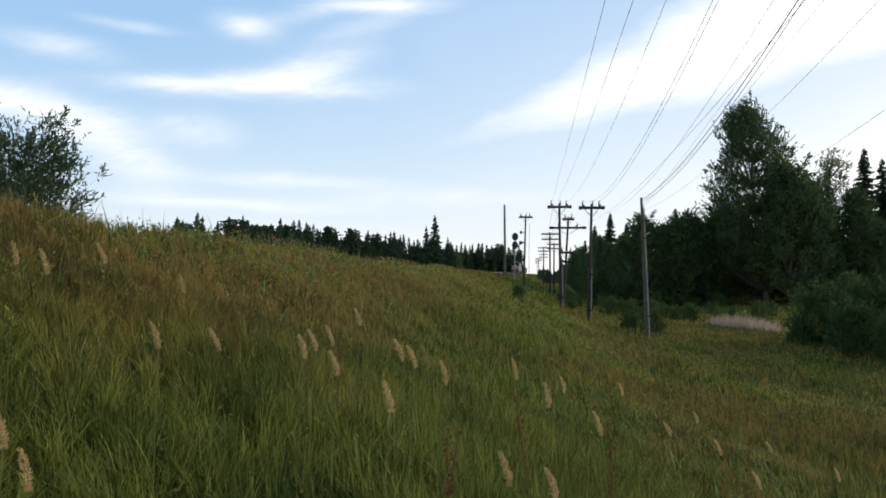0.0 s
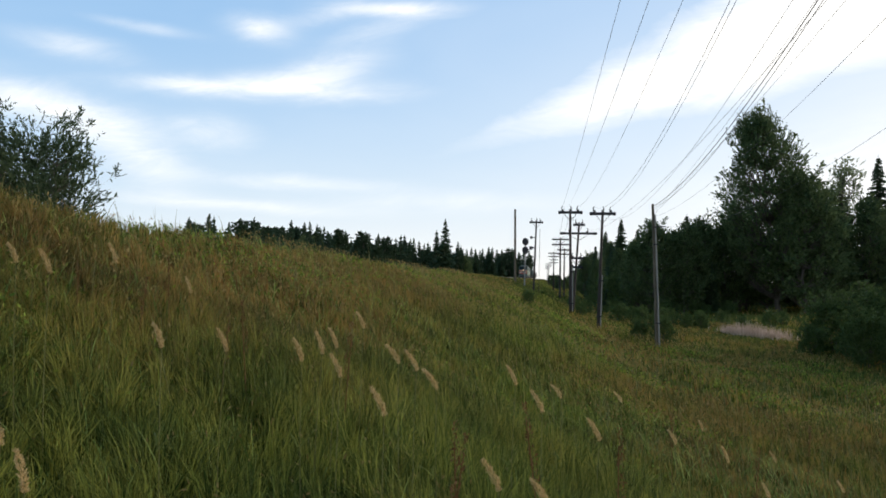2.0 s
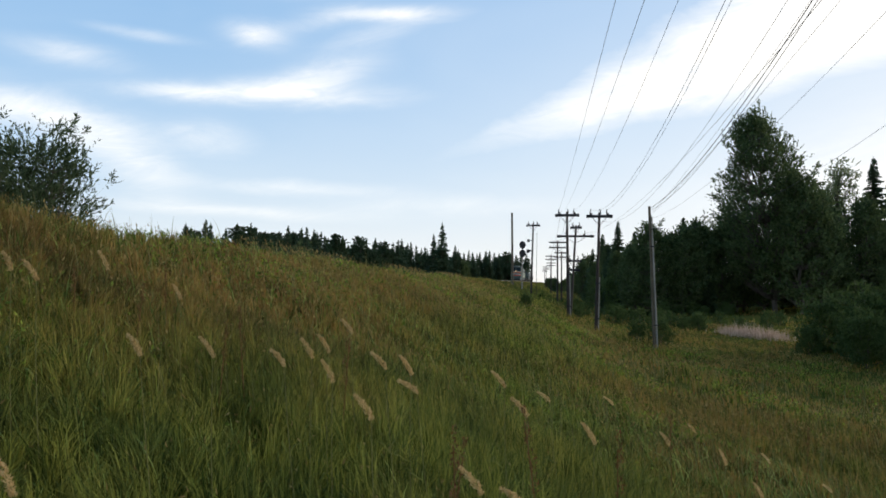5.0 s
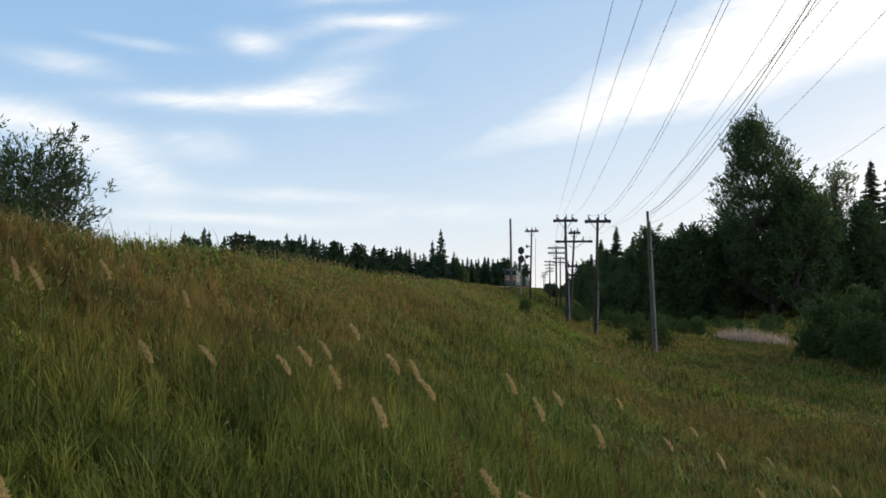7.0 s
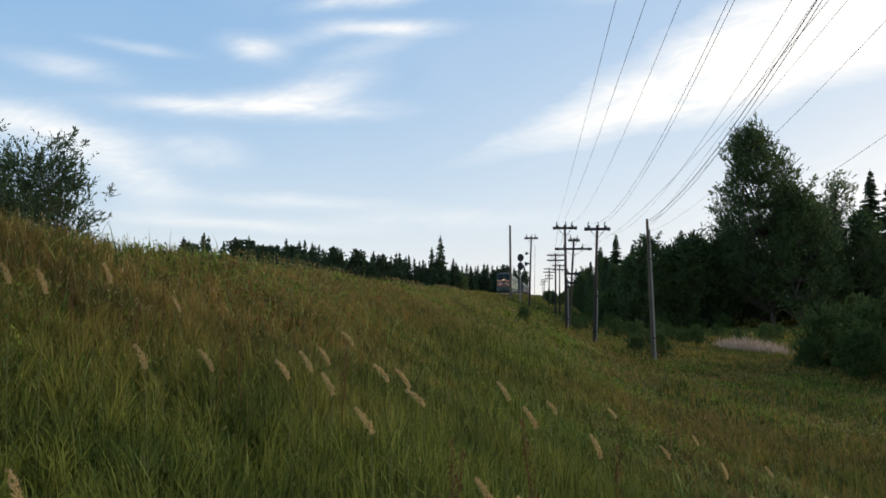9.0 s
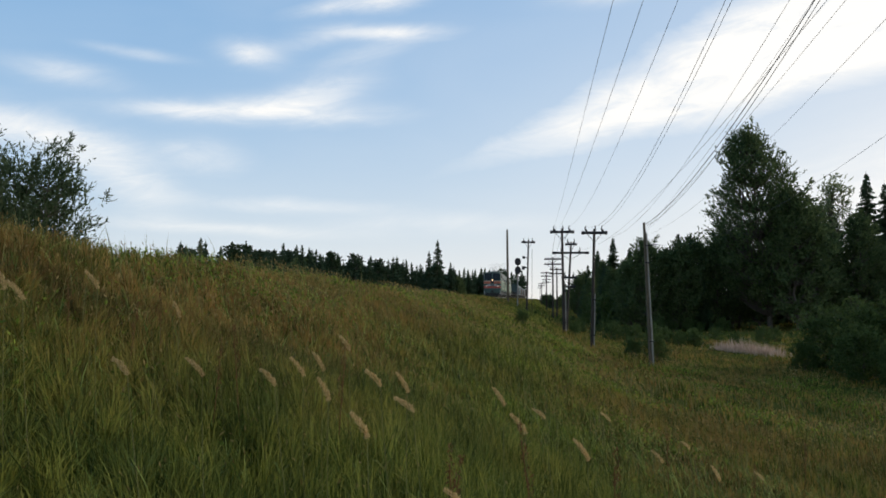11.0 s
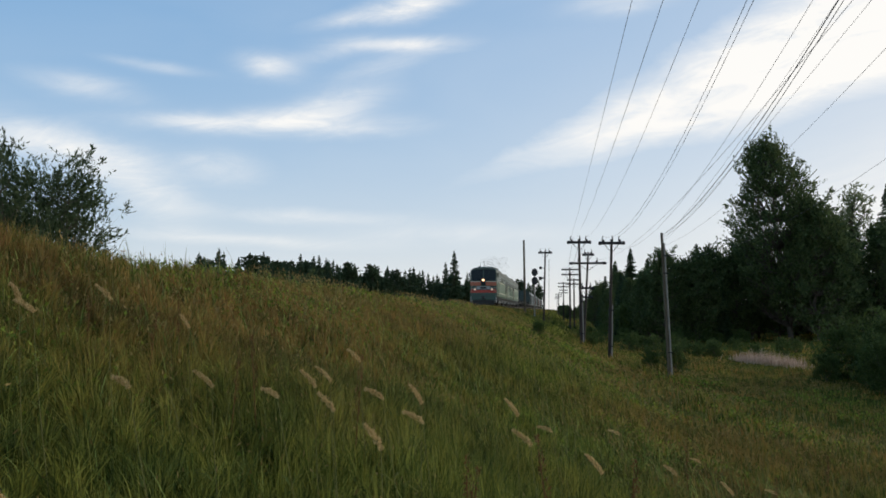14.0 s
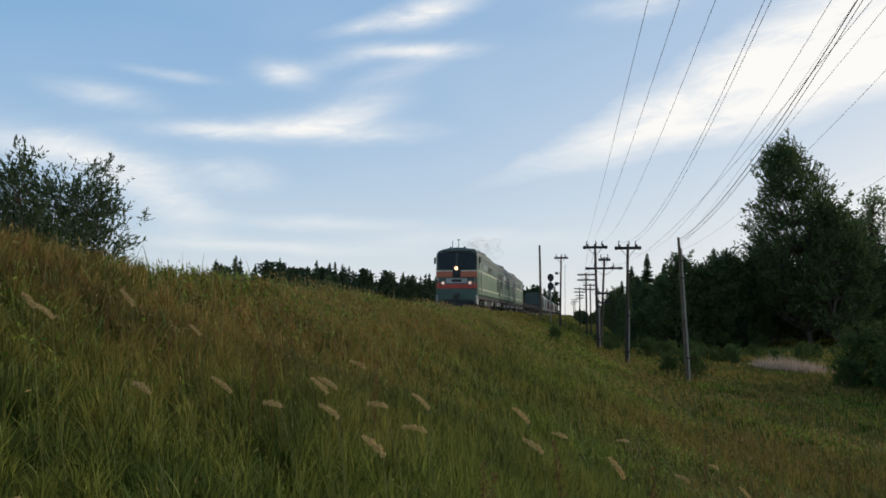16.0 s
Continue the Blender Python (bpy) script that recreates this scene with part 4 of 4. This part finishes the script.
# ---- train ----
GREEN = surface("loco_green", (0.05, 0.09, 0.065), 0.45, 0, (14, 0.15), (1.1, 0.25), 0.05)
# lighter copy of the loco green, with the sunlit side put into the colour
GREEN_SUNLIT = surface("loco_sunlit_green", (0.115, 0.185, 0.105), 0.5, 0, (14, 0.2), (0.8, 0.3), 0.05)
ROOF = surface("loco_roof", (0.115, 0.13, 0.105), 0.6, 0, (10, 0.25), (0.9, 0.3), 0.1)
ORANGE = surface("orange_stripe", (0.50, 0.14, 0.07), 0.5, 0, (14, 0.15), (1.5, 0.2), 0.0)
RED = surface("red_stripe", (0.48, 0.06, 0.035), 0.5, 0, (14, 0.15), (1.5, 0.2), 0.0)
CREAM = surface("cream_line", (0.68, 0.64, 0.48), 0.5, 0, (14, 0.15), (1.5, 0.2), 0.0)
GRIME = surface("underframe_grime", (0.045, 0.042, 0.038), 0.85, 0, (12, 0.3), (1.2, 0.4), 0.3)
GREY_BOX = surface("grey_box", (0.42, 0.42, 0.39), 0.7, 0, (14, 0.2), (1.5, 0.3), 0.1)
WAGON_GREEN = surface("wagon_green", (0.05, 0.075, 0.065), 0.65, 0, (9, 0.25), (0.7, 0.35), 0.1)
WAGON_GREY = surface("wagon_grey", (0.27, 0.29, 0.28), 0.65, 0, (9, 0.2), (0.7, 0.35), 0.1)
WAGON_BROWN = surface("wagon_brown", (0.17, 0.08, 0.055), 0.7, 0, (9, 0.25), (0.7, 0.35), 0.1)
GLASS = surface("dark_glass", (0.012, 0.016, 0.016), 0.2, 0, (20, 0.1), (2, 0.1), 0.0, spec=0.25)
HEADLIGHT = glowing("headlight_glow", (1.0, 0.60, 0.30), 3.6)
MARKER = glowing("marker_glow", (1.0, 0.62, 0.40), 1.15)


def shell(length, cab, rear=0.0):
    """The rounded body: one cross section carried along, leaning back over the cab's front."""
    half = [(1.43, 1.02), (1.5, 1.15), (1.5, 2.4), (1.5, 3.86), (1.46, 4.06), (1.33, 4.21), (1.0, 4.34), (0.5, 4.43), (0.0, 4.46)]
    ring = half + [(-x, z) for x, z in half[-2::-1]]
    bm = bmnew()
    rows = []
    for y, shrink in ((0.0, 0.965 if cab else 1.0), (0.16, 0.99 if cab else 1.0), (0.5, 1.0), (length * 0.5, 1.0), (length, 1.0)):
        row = []
        for x, z in ring:
            back = 0.24 * max(0.0, z - 2.85) / 1.3 if cab and y < 0.4 else 0.0
            row.append(bm.verts.new((x * shrink, y + back * (1 - y / 0.5), 1.02 + (z - 1.02) * (0.985 if cab and y < 0.1 else 1.0))))
        rows.append(row)
    for a, b in zip(rows, rows[1:]):
        for k in range(len(ring)):
            bm.faces.new((a[k], a[(k + 1) % len(ring)], b[(k + 1) % len(ring)], b[k]))
    bm.faces.new(rows[0][::-1])
    bm.faces.new(rows[-1])
    bmesh.ops.recalc_face_normals(bm, faces=bm.faces)
    return bm


def bogie(owner, y, axles, pitch, wheel_r=0.52):
    for s in (-1, 1):
        frame_bm = box(bmnew(), s * 1.02 - 0.09, s * 1.02 + 0.09, y - pitch * axles / 2, y + pitch * axles / 2, 0.42, 0.78, 0.03)
        part("bogie_frame", frame_bm, GRIME, owner)
        for k in range(axles):
            yk = y + (k - (axles - 1) / 2) * pitch
            part("axle_box", box(bmnew(), s * 1.14 - 0.1, s * 1.14 + 0.1, yk - 0.2, yk + 0.2, 0.34, 0.7, 0.04), GRIME, owner)
            bm = rod(bmnew(), (s * 0.72, yk, wheel_r), (s * 0.85, yk, wheel_r), wheel_r, wheel_r, 20)
            rod(bm, (s * 0.69, yk, wheel_r), (s * 0.72, yk, wheel_r), wheel_r + 0.03, wheel_r + 0.03, 20)
            part("wheel", bm, STEEL, owner)


def loco_section(name, label, cab):
    L = 16.6
    top = thing(name, label, "locomotive", "locomotive sections")
    part("body", shell(L, cab), GREEN, top)
    # side panels, set proud of the shell; side light is put into their paler green
    for s in (-1, 1):
        x0, x1 = (1.497, 1.512) if s > 0 else (-1.512, -1.497)
        y0 = 0.62 if cab else 0.1
        part("side_panel", box(bmnew(), x0, x1, y0, L - 0.1, 1.18, 3.46), GREEN_SUNLIT, top, "green side panel painted lighter for side light")
        for z0, z1 in ((2.76, 2.84), (1.52, 1.60)):
            part("side_line", box(bmnew(), x0 + s * 0.008, x1 + s * 0.008, y0, L - 0.1, z0, z1), CREAM, top, "cream painted line")
        windows = ([(0.75, 1.35, 3.0, 3.62)] if cab else []) + [(3.4, 4.2, 3.0, 3.42), (4.8, 5.6, 3.0, 3.42), (10.6, 11.3, 3.0, 3.42), (13.0, 13.7, 3.0, 3.42)]
        for ya, yb, za, zb in windows:
            bm = box(bmnew(), x0 + s * 0.012, x1 + s * 0.014, ya - 0.06, yb + 0.06, za - 0.06, zb + 0.06, 0.005)
            w = part("window", bm, ROOF, top)
            part("pane", box(bmnew(), x0 + s * 0.022, x1 + s * 0.022, ya, yb, za, zb), GLASS, w, "dark window pane")
        for ya, yb in ((1.75, 2.4), (15.2, 15.85)):
            d = part("door", box(bmnew(), x0 + s * 0.010, x1 + s * 0.014, ya, yb, 1.3, 3.4, 0.01), GREEN, top, "dark green side door")
            part("door_window", box(bmnew(), x0 + s * 0.022, x1 + s * 0.022, ya + 0.14, yb - 0.14, 2.5, 3.1), GLASS, d)
            for q in (-0.07, 0.07):
                part("handrail", rod(bmnew(), (s * 1.56, (ya if q < 0 else yb) + q, 1.2), (s * 1.56, (ya if q < 0 else yb) + q, 2.6), 0.018, None, 6), CREAM, top)
        # the strip from 16.0 to 16.5 is added to darken the shaded section seam
        for ya, yb, za, zb in (((6.6, 9.6, 2.95, 3.42),) if cab else ((0.3, 2.9, 2.1, 3.4), (6.2, 9.6, 2.3, 3.42), (9.7, 10.4, 1.3, 3.4))) + ((11.9, 12.6, 2.9, 3.42), (13.9, 15.1, 1.7, 3.3), (16.0, 16.5, 1.25, 3.4)):
            g = part("grille", box(bmnew(), x0 + s * 0.010, x1 + s * 0.012, ya, yb, za, zb), GRIME, top, "dark louvred grille or seam shade strip")
            for k in range(int((zb - za) / 0.1)):
                z = za + 0.05 + 0.1 * k
                part("louvre", box(bmnew(), x0 + s * 0.02, x1 + s * 0.03, ya + 0.04, yb - 0.04, z - 0.02, z + 0.02), GREEN, g)
        part("sole_bar", box(bmnew(), s * 1.36 - 0.09, s * 1.36 + 0.09, 0.35, L, 0.82, 1.04, 0.02), GRIME, top)
        for ya in (0.75, 5.9, 10.6, 15.4):
            part("sand_box", box(bmnew(), s * 1.22 - 0.16, s * 1.22 + 0.16, ya, ya + 0.6, 0.45, 1.1, 0.05), GREY_BOX, top, "pale grey equipment box")
    # roof sheet over the shell, a paler grey-green than the body
    arc = [(1.505, 3.70), (1.507, 3.87), (1.467, 4.072), (1.338, 4.222), (1.0, 4.352), (0.5, 4.442), (0.0, 4.472)]
    arc = arc + [(-x, z) for x, z in arc[-2::-1]]
    bm = bmnew()
    ends = [[bm.verts.new((x, y, z)) for x, z in arc] for y in (0.55, L - 0.02)]
    for k in range(len(arc) - 1):
        bm.faces.new((ends[0][k], ends[0][k + 1], ends[1][k + 1], ends[1][k]))
    part("roof", bm, ROOF, top, "pale grey-green roof sheet")
    part("fuel_tank", box(bmnew(), -1.25, 1.25, 6.7, 10.2, 0.28, 0.95, 0.12), GRIME, top, "grimy fuel tank")
    bogie(top, 3.9, 3, 1.85)
    bogie(top, 12.9, 3, 1.85)
    for ya, yb, h in ((2.6, 5.2, 0.16), (6.0, 7.2, 0.26), (8.4, 10.4, 0.32), (11.2, 14.6, 0.2)):
        hatch = part("roof_hatch", box(bmnew(), -0.95, 0.95, ya, yb, 4.3, 4.40 + h, 0.08), ROOF, top, "grey roof hatch")
    part("exhaust", rod(bmnew(), (0.0, 7.7, 4.4), (0.0, 7.7, 4.75), 0.24, 0.22, 14), GRIME, top, "sooty exhaust pipe")
    if not cab:
        part("gangway", box(bmnew(), -0.7, 0.7, -0.28, 0.02, 1.2, 3.2, 0.04), GRIME, top, "dark bellows between sections")
        return top
    # the cab's front
    lean = lambda z: 0.24 * max(0.0, z - 2.85) / 1.3
    for s in (-1, 1):
        bm = bmnew()
        pts = [(s * 0.07, 2.92), (s * 1.30, 2.92), (s * 1.38, 3.82), (s * 1.28, 4.06), (s * 0.07, 4.14)]
        fr = [bm.verts.new((x, lean(z) - 0.015, z)) for x, z in pts]
        bk = [bm.verts.new((x, lean(z) + 0.03, z)) for x, z in pts]
        bm.faces.new(fr)
        bm.faces.new(bk[::-1])
        for k in range(5):
            bm.faces.new((fr[k], bk[k], bk[(k + 1) % 5], fr[(k + 1) % 5]))
        bmesh.ops.recalc_face_normals(bm, faces=bm.faces)
        w = part("windscreen", bm, GLASS, top, "dark slanted windscreen pane")
        part("wiper", rod(bmnew(), (s * 0.7, lean(4.0) - 0.05, 4.02), (s * 0.45, lean(3.2) - 0.05, 3.2), 0.014, None, 5), BLACK, w)
        x0, x1 = sorted((s * 0.27, s * 1.452))
        part("orange_stripe", box(bmnew(), x0, x1, -0.016, 0.02, 2.34, 2.74), ORANGE, top, "orange-red stripe across the nose")
        part("cream_line", box(bmnew(), x0, x1, -0.018, 0.02, 2.745, 2.82), CREAM, top)
        lamp = part("marker_lamp", rod(bmnew(), (s * 0.95, 0.02, 1.93), (s * 0.95, -0.10, 1.93), 0.17, 0.15, 16), GREY_BOX, top, "round marker lamp")
        part("lens", rod(bmnew(), (s * 0.95, -0.10, 1.93), (s * 0.95, -0.11, 1.93), 0.085, 0.085, 16), MARKER, lamp, "lit white lens")
        part("red_lens", rod(bmnew(), (s * 1.25, 0.0, 1.93), (s * 1.25, -0.08, 1.93), 0.09, 0.08, 14), RED, top, "unlit red lens")
        part("mirror", box(bmnew(), s * 1.60 - 0.07, s * 1.60 + 0.07, 0.32, 0.36, 3.3, 3.75, 0.01), BLACK, top)
        part("front_handrail", rod(bmnew(), (s * 1.3, -0.07, 1.65), (s * 1.3, -0.07, 2.3), 0.016, None, 6), CREAM, top)
        part("buffer_step", box(bmnew(), s * 1.1 - 0.25, s * 1.1 + 0.25, -0.22, 0.1, 0.55, 0.62, 0.01), GRIME, top)
        part("skirt", box(bmnew(), s * 1.38 - 0.06, s * 1.38 + 0.06, -0.02, 0.6, 0.5, 1.1, 0.02), GREY_BOX, top, "pale corner of the nose skirt")
    part("centre_pillar", box(bmnew(), -0.05, 0.05, -0.01, 0.03, 2.92, 3.5), GREEN, top)
    part("red_stripe", box(bmnew(), -1.452, 1.452, -0.016, 0.02, 1.55, 1.86), RED, top, "red stripe across the nose")
    part("plate_strip", box(bmnew(), -0.75, 0.75, -0.014, 0.02, 1.92, 2.26), GREY_BOX, top, "grey strip between the stripes")
    part("plate", box(bmnew(), -0.35, 0.35, -0.03, 0.0, 2.0, 2.18, 0.01), BLACK, top, "dark plate")
    house = part("headlight_housing", box(bmnew(), -0.26, 0.26, -0.16, 0.05, 2.40, 3.16, 0.05), BLACK, top, "black headlight housing")
    part("headlight", rod(bmnew(), (0, -0.16, 2.95), (0, -0.19, 2.95), 0.12, 0.11, 18), HEADLIGHT, house, "lit warm headlight")
    part("nose_skirt", box(bmnew(), -1.36, 1.36, -0.05, 0.4, 0.72, 1.5, 0.05), GREEN, top, "dark green nose skirt")
    part("plough", box(bmnew(), -1.2, 1.2, -0.12, 0.1, 0.22, 0.70, 0.04), GRIME, top)
    part("coupler", box(bmnew(), -0.16, 0.16, -0.55, 0.1, 0.88, 1.2, 0.05), GRIME, top, "heavy automatic coupler")
    part("roof_lip", box(bmnew(), -1.05, 1.05, 0.10, 0.5, 4.18, 4.30, 0.03), ROOF, top)
    for x, h in ((-0.42, 0.55), (0.02, 0.6)):
        a = part("antenna", rod(bmnew(), (x, 0.9, 4.4), (x, 0.9, 4.45 + h), 0.025, 0.02, 6), IRON, top)
        if x > -0.1:
            part("antenna_top", rod(bmnew(), (x - 0.12, 0.9, 4.45 + h), (x + 0.12, 0.9, 4.45 + h), 0.03, None, 6), IRON, a)
    for s in (-0.5, 0.5):
        part("horn", rod(bmnew(), (s, 0.5, 4.46), (s, 0.9, 4.46), 0.07, 0.03, 10), IRON, top)
    return top


def flat_wagon(name, label):
    """A low flat car: deck, side sills, stakes and bogies."""
    L = 17.2
    top = thing(name, label, "freight wagon", "freight wagons")
    part("deck", box(bmnew(), -1.45, 1.45, 0, L, 1.18, 1.30, 0.02), WOOD, top, "grey plank deck")
    part("underframe", box(bmnew(), -0.5, 0.5, -0.1, L + 0.1, 0.72, 1.18, 0.03), GRIME, top)
    part("coupler", box(bmnew(), -0.16, 0.16, -0.6, 0.1, 0.88, 1.2, 0.05), GRIME, top)
    for s in (-1, 1):
        part("side_sill", box(bmnew(), s * 1.42 - 0.05, s * 1.42 + 0.05, 0, L, 0.92, 1.2, 0.02), GRIME, top)
        for k in range(8):
            y = 0.8 + (L - 1.6) * k / 7
            part("stake", box(bmnew(), s * 1.5 - 0.04, s * 1.5 + 0.04, y - 0.06, y + 0.06, 1.0, 1.55, 0.01), GRIME, top)
    bogie(top, 2.4, 2, 1.85, 0.475)
    bogie(top, L - 2.4, 2, 1.85, 0.475)
    return top


def wagon(name, label, mat, kind):
    L = 14.3
    top = thing(name, label, "freight wagon", "freight wagons")
    high = 4.3 if kind == "box" else 3.4
    if kind == "box":
        bm = shell(L, False)
        bmesh.ops.scale(bm, vec=(1.03, 1, 0.99), verts=bm.verts)
        part("body", bm, mat, top)
    else:
        bm = box(bmnew(), -1.53, 1.53, 0, L, 1.1, high, 0.03)
        part("body", bm, mat, top)
        part("load", box(bmnew(), -1.45, 1.45, 0.1, L - 0.1, high - 0.05, high + 0.15, 0.1), GRIME, top, "dark load")
    for s in (-1, 1):
        for k in range(10):
            y = 0.3 + (L - 0.6) * k / 9
            part("rib", box(bmnew(), s * 1.585 - 0.035, s * 1.585 + 0.035, y - 0.05, y + 0.05, 1.2, min(high, 3.5), 0.01), mat, top)
        if kind == "box":
            d = part("door", box(bmnew(), s * 1.60 - 0.03, s * 1.60 + 0.03, L / 2 - 1.2, L / 2 + 1.2, 1.25, 3.45, 0.01), mat, top)
            part("latch", box(bmnew(), s * 1.65 - 0.02, s * 1.65 + 0.02, L / 2 + 0.9, L / 2 + 1.0, 1.6, 2.3), IRON, d)
    for k in range(4):
        x = -1.2 + 0.8 * k
        part("end_rib", box(bmnew(), x - 0.05, x + 0.05, -0.06, 0.0, 1.2, min(high, 3.9), 0.01), mat, top)
    part("underframe", box(bmnew(), -1.25, 1.25, -0.1, L + 0.1, 0.82, 1.08, 0.03), GRIME, top)
    part("coupler", box(bmnew(), -0.16, 0.16, -0.6, 0.1, 0.88, 1.2, 0.05), GRIME, top)
    bogie(top, 2.2, 2, 1.85, 0.475)
    bogie(top, L - 2.2, 2, 1.85, 0.475)
    return top


def build_train():
    lead = loco_section("locomotive", "green diesel locomotive with orange stripes and lit headlight", True)
    middle = loco_section("locomotive_unit", "cabless green diesel locomotive section behind the leading one", False)
    rows = [(lead, 0.0, 0), (middle, 17.0, 0), (copy_thing(lead, pose(0, 0, 0)), 34.0 + 16.6, 180)]
    rows[-1][0]["label"] = "green diesel locomotive section facing backwards"
    kinds = [wagon("covered_wagon", "dark green covered freight wagon", WAGON_GREEN, "box"), wagon("covered_wagon", "pale grey covered freight wagon", WAGON_GREY, "box"),
             wagon("open_wagon", "brown open freight wagon with dark load", WAGON_BROWN, "open")]
    flat = flat_wagon("flat_wagon", "low empty flat wagon with plank deck and stakes")
    for k in range(3):
        rows.append((flat if k == 0 else copy_thing(flat, pose(0, 0, 0)), 52.0 + 18.4 * k, 0))
    used, at = set(), 107.2
    for k in (0, 1, 1, 2, 1, 0, 2, 1, 1, 2, 0, 1):
        ob = kinds[k] if k not in used else copy_thing(kinds[k], pose(0, 0, 0))
        used.add(k)
        rows.append((ob, at, 0))
        at += 15.3
    return rows


TRAIN = build_train()


def build_smoke():
    """Thin exhaust haze over the locomotive: ragged, nearly clear puffs that ride with it."""
    m = bpy.data.materials.new("exhaust_haze")
    m.use_nodes = True
    n = Nodes(m.node_tree)
    soft = n.noise(n.add("ShaderNodeTexCoord").outputs["Object"], 1.3, 3.0)
    clear = n.add("ShaderNodeBsdfTransparent")
    soot = n.add("ShaderNodeBsdfDiffuse", Color=(0.13, 0.09, 0.06, 1))
    both = n.add("ShaderNodeMixShader")
    n.put(both, "0", n.math("MULTIPLY", n.math("SUBTRACT", soft, 0.34, clamp=True), 0.17))
    n.put(both, "1", clear.outputs[0])
    n.put(both, "2", soot.outputs[0])
    n.put(n.add("ShaderNodeOutputMaterial"), "Surface", both.outputs[0])
    rng = random.Random(12)
    made = []
    for k in range(3):
        bm = bmnew()
        bmesh.ops.create_icosphere(bm, subdivisions=3, radius=0.7 + 0.3 * k)
        for v in bm.verts:
            v.co *= 0.8 + 0.5 * noise.noise(v.co * 1.4 + Vector((k, 0, 0)))
            v.co.y *= 1.7
        ob = part("smoke_puff", bm, m)
        tagged(ob, "faint brown puff of diesel exhaust haze", "smoke", "exhaust haze", "stuff")
        made.append((ob, 8.2 + 3.4 * k, 0.35 + 0.25 * k, 37.0 * k))
    return made


SMOKE = build_smoke()


def motions():
    times = [0, 0.1, 0.2] + list(range(1, 16)) + [15.8, 15.9, 16]
    for vehicle, back, turn in TRAIN:
        walk(vehicle, [(t, pose(TRACK_X, 52.8 + 16.0 * (16 - t) + back, RAIL_Z, 0, 0, turn)) for t in times])
    for ob, x, y, k in PLUME_PLANTS:
        rows, z = [], float(height(x, y)) - 0.02
        turn = 25.0 * math.sin(k * 2.3)
        heads, far = [], 0.75 + 0.35 * math.sin(k * 4.1)
        for q in range(33):
            t = q * 0.5
            gust = 1.8 * math.sin(1.9 * t + k * 0.35) + 1.2 * math.sin(3.3 * t + k * 0.9)
            blow = float(np.interp(t, (0, 1.5, 3, 4.5, 7, 9, 12, 16), (0.0, 0.12, 0.45, 0.55, 0.28, 0.35, 0.65, 0.9)))
            lean = 17.0 * far * blow + gust * (0.35 + 0.5 * blow)
            rows.append((t, pose(x, y, z) @ pose(0, 0, 0, 1.2 * math.sin(1.3 * t + k), -lean, 0) @ pose(0, 0, 0, 0, 0, turn)))
            heads.append((t, pose(0.05, 0, 1.02, 0, -(4.0 + 44.0 * far * blow + 2.5 * gust), 0)))
        walk(ob, rows)
        walk([c for c in ob.children if c.name.startswith("plume")][0], heads)
    for puff, back, rise, spin in SMOKE:
        walk(puff, [(t, pose(TRACK_X + 0.15 * rise, 52.8 + 16.0 * (16 - t) + back, RAIL_Z + 4.7 + rise, 0, 0, spin)) for t in times])


motions()
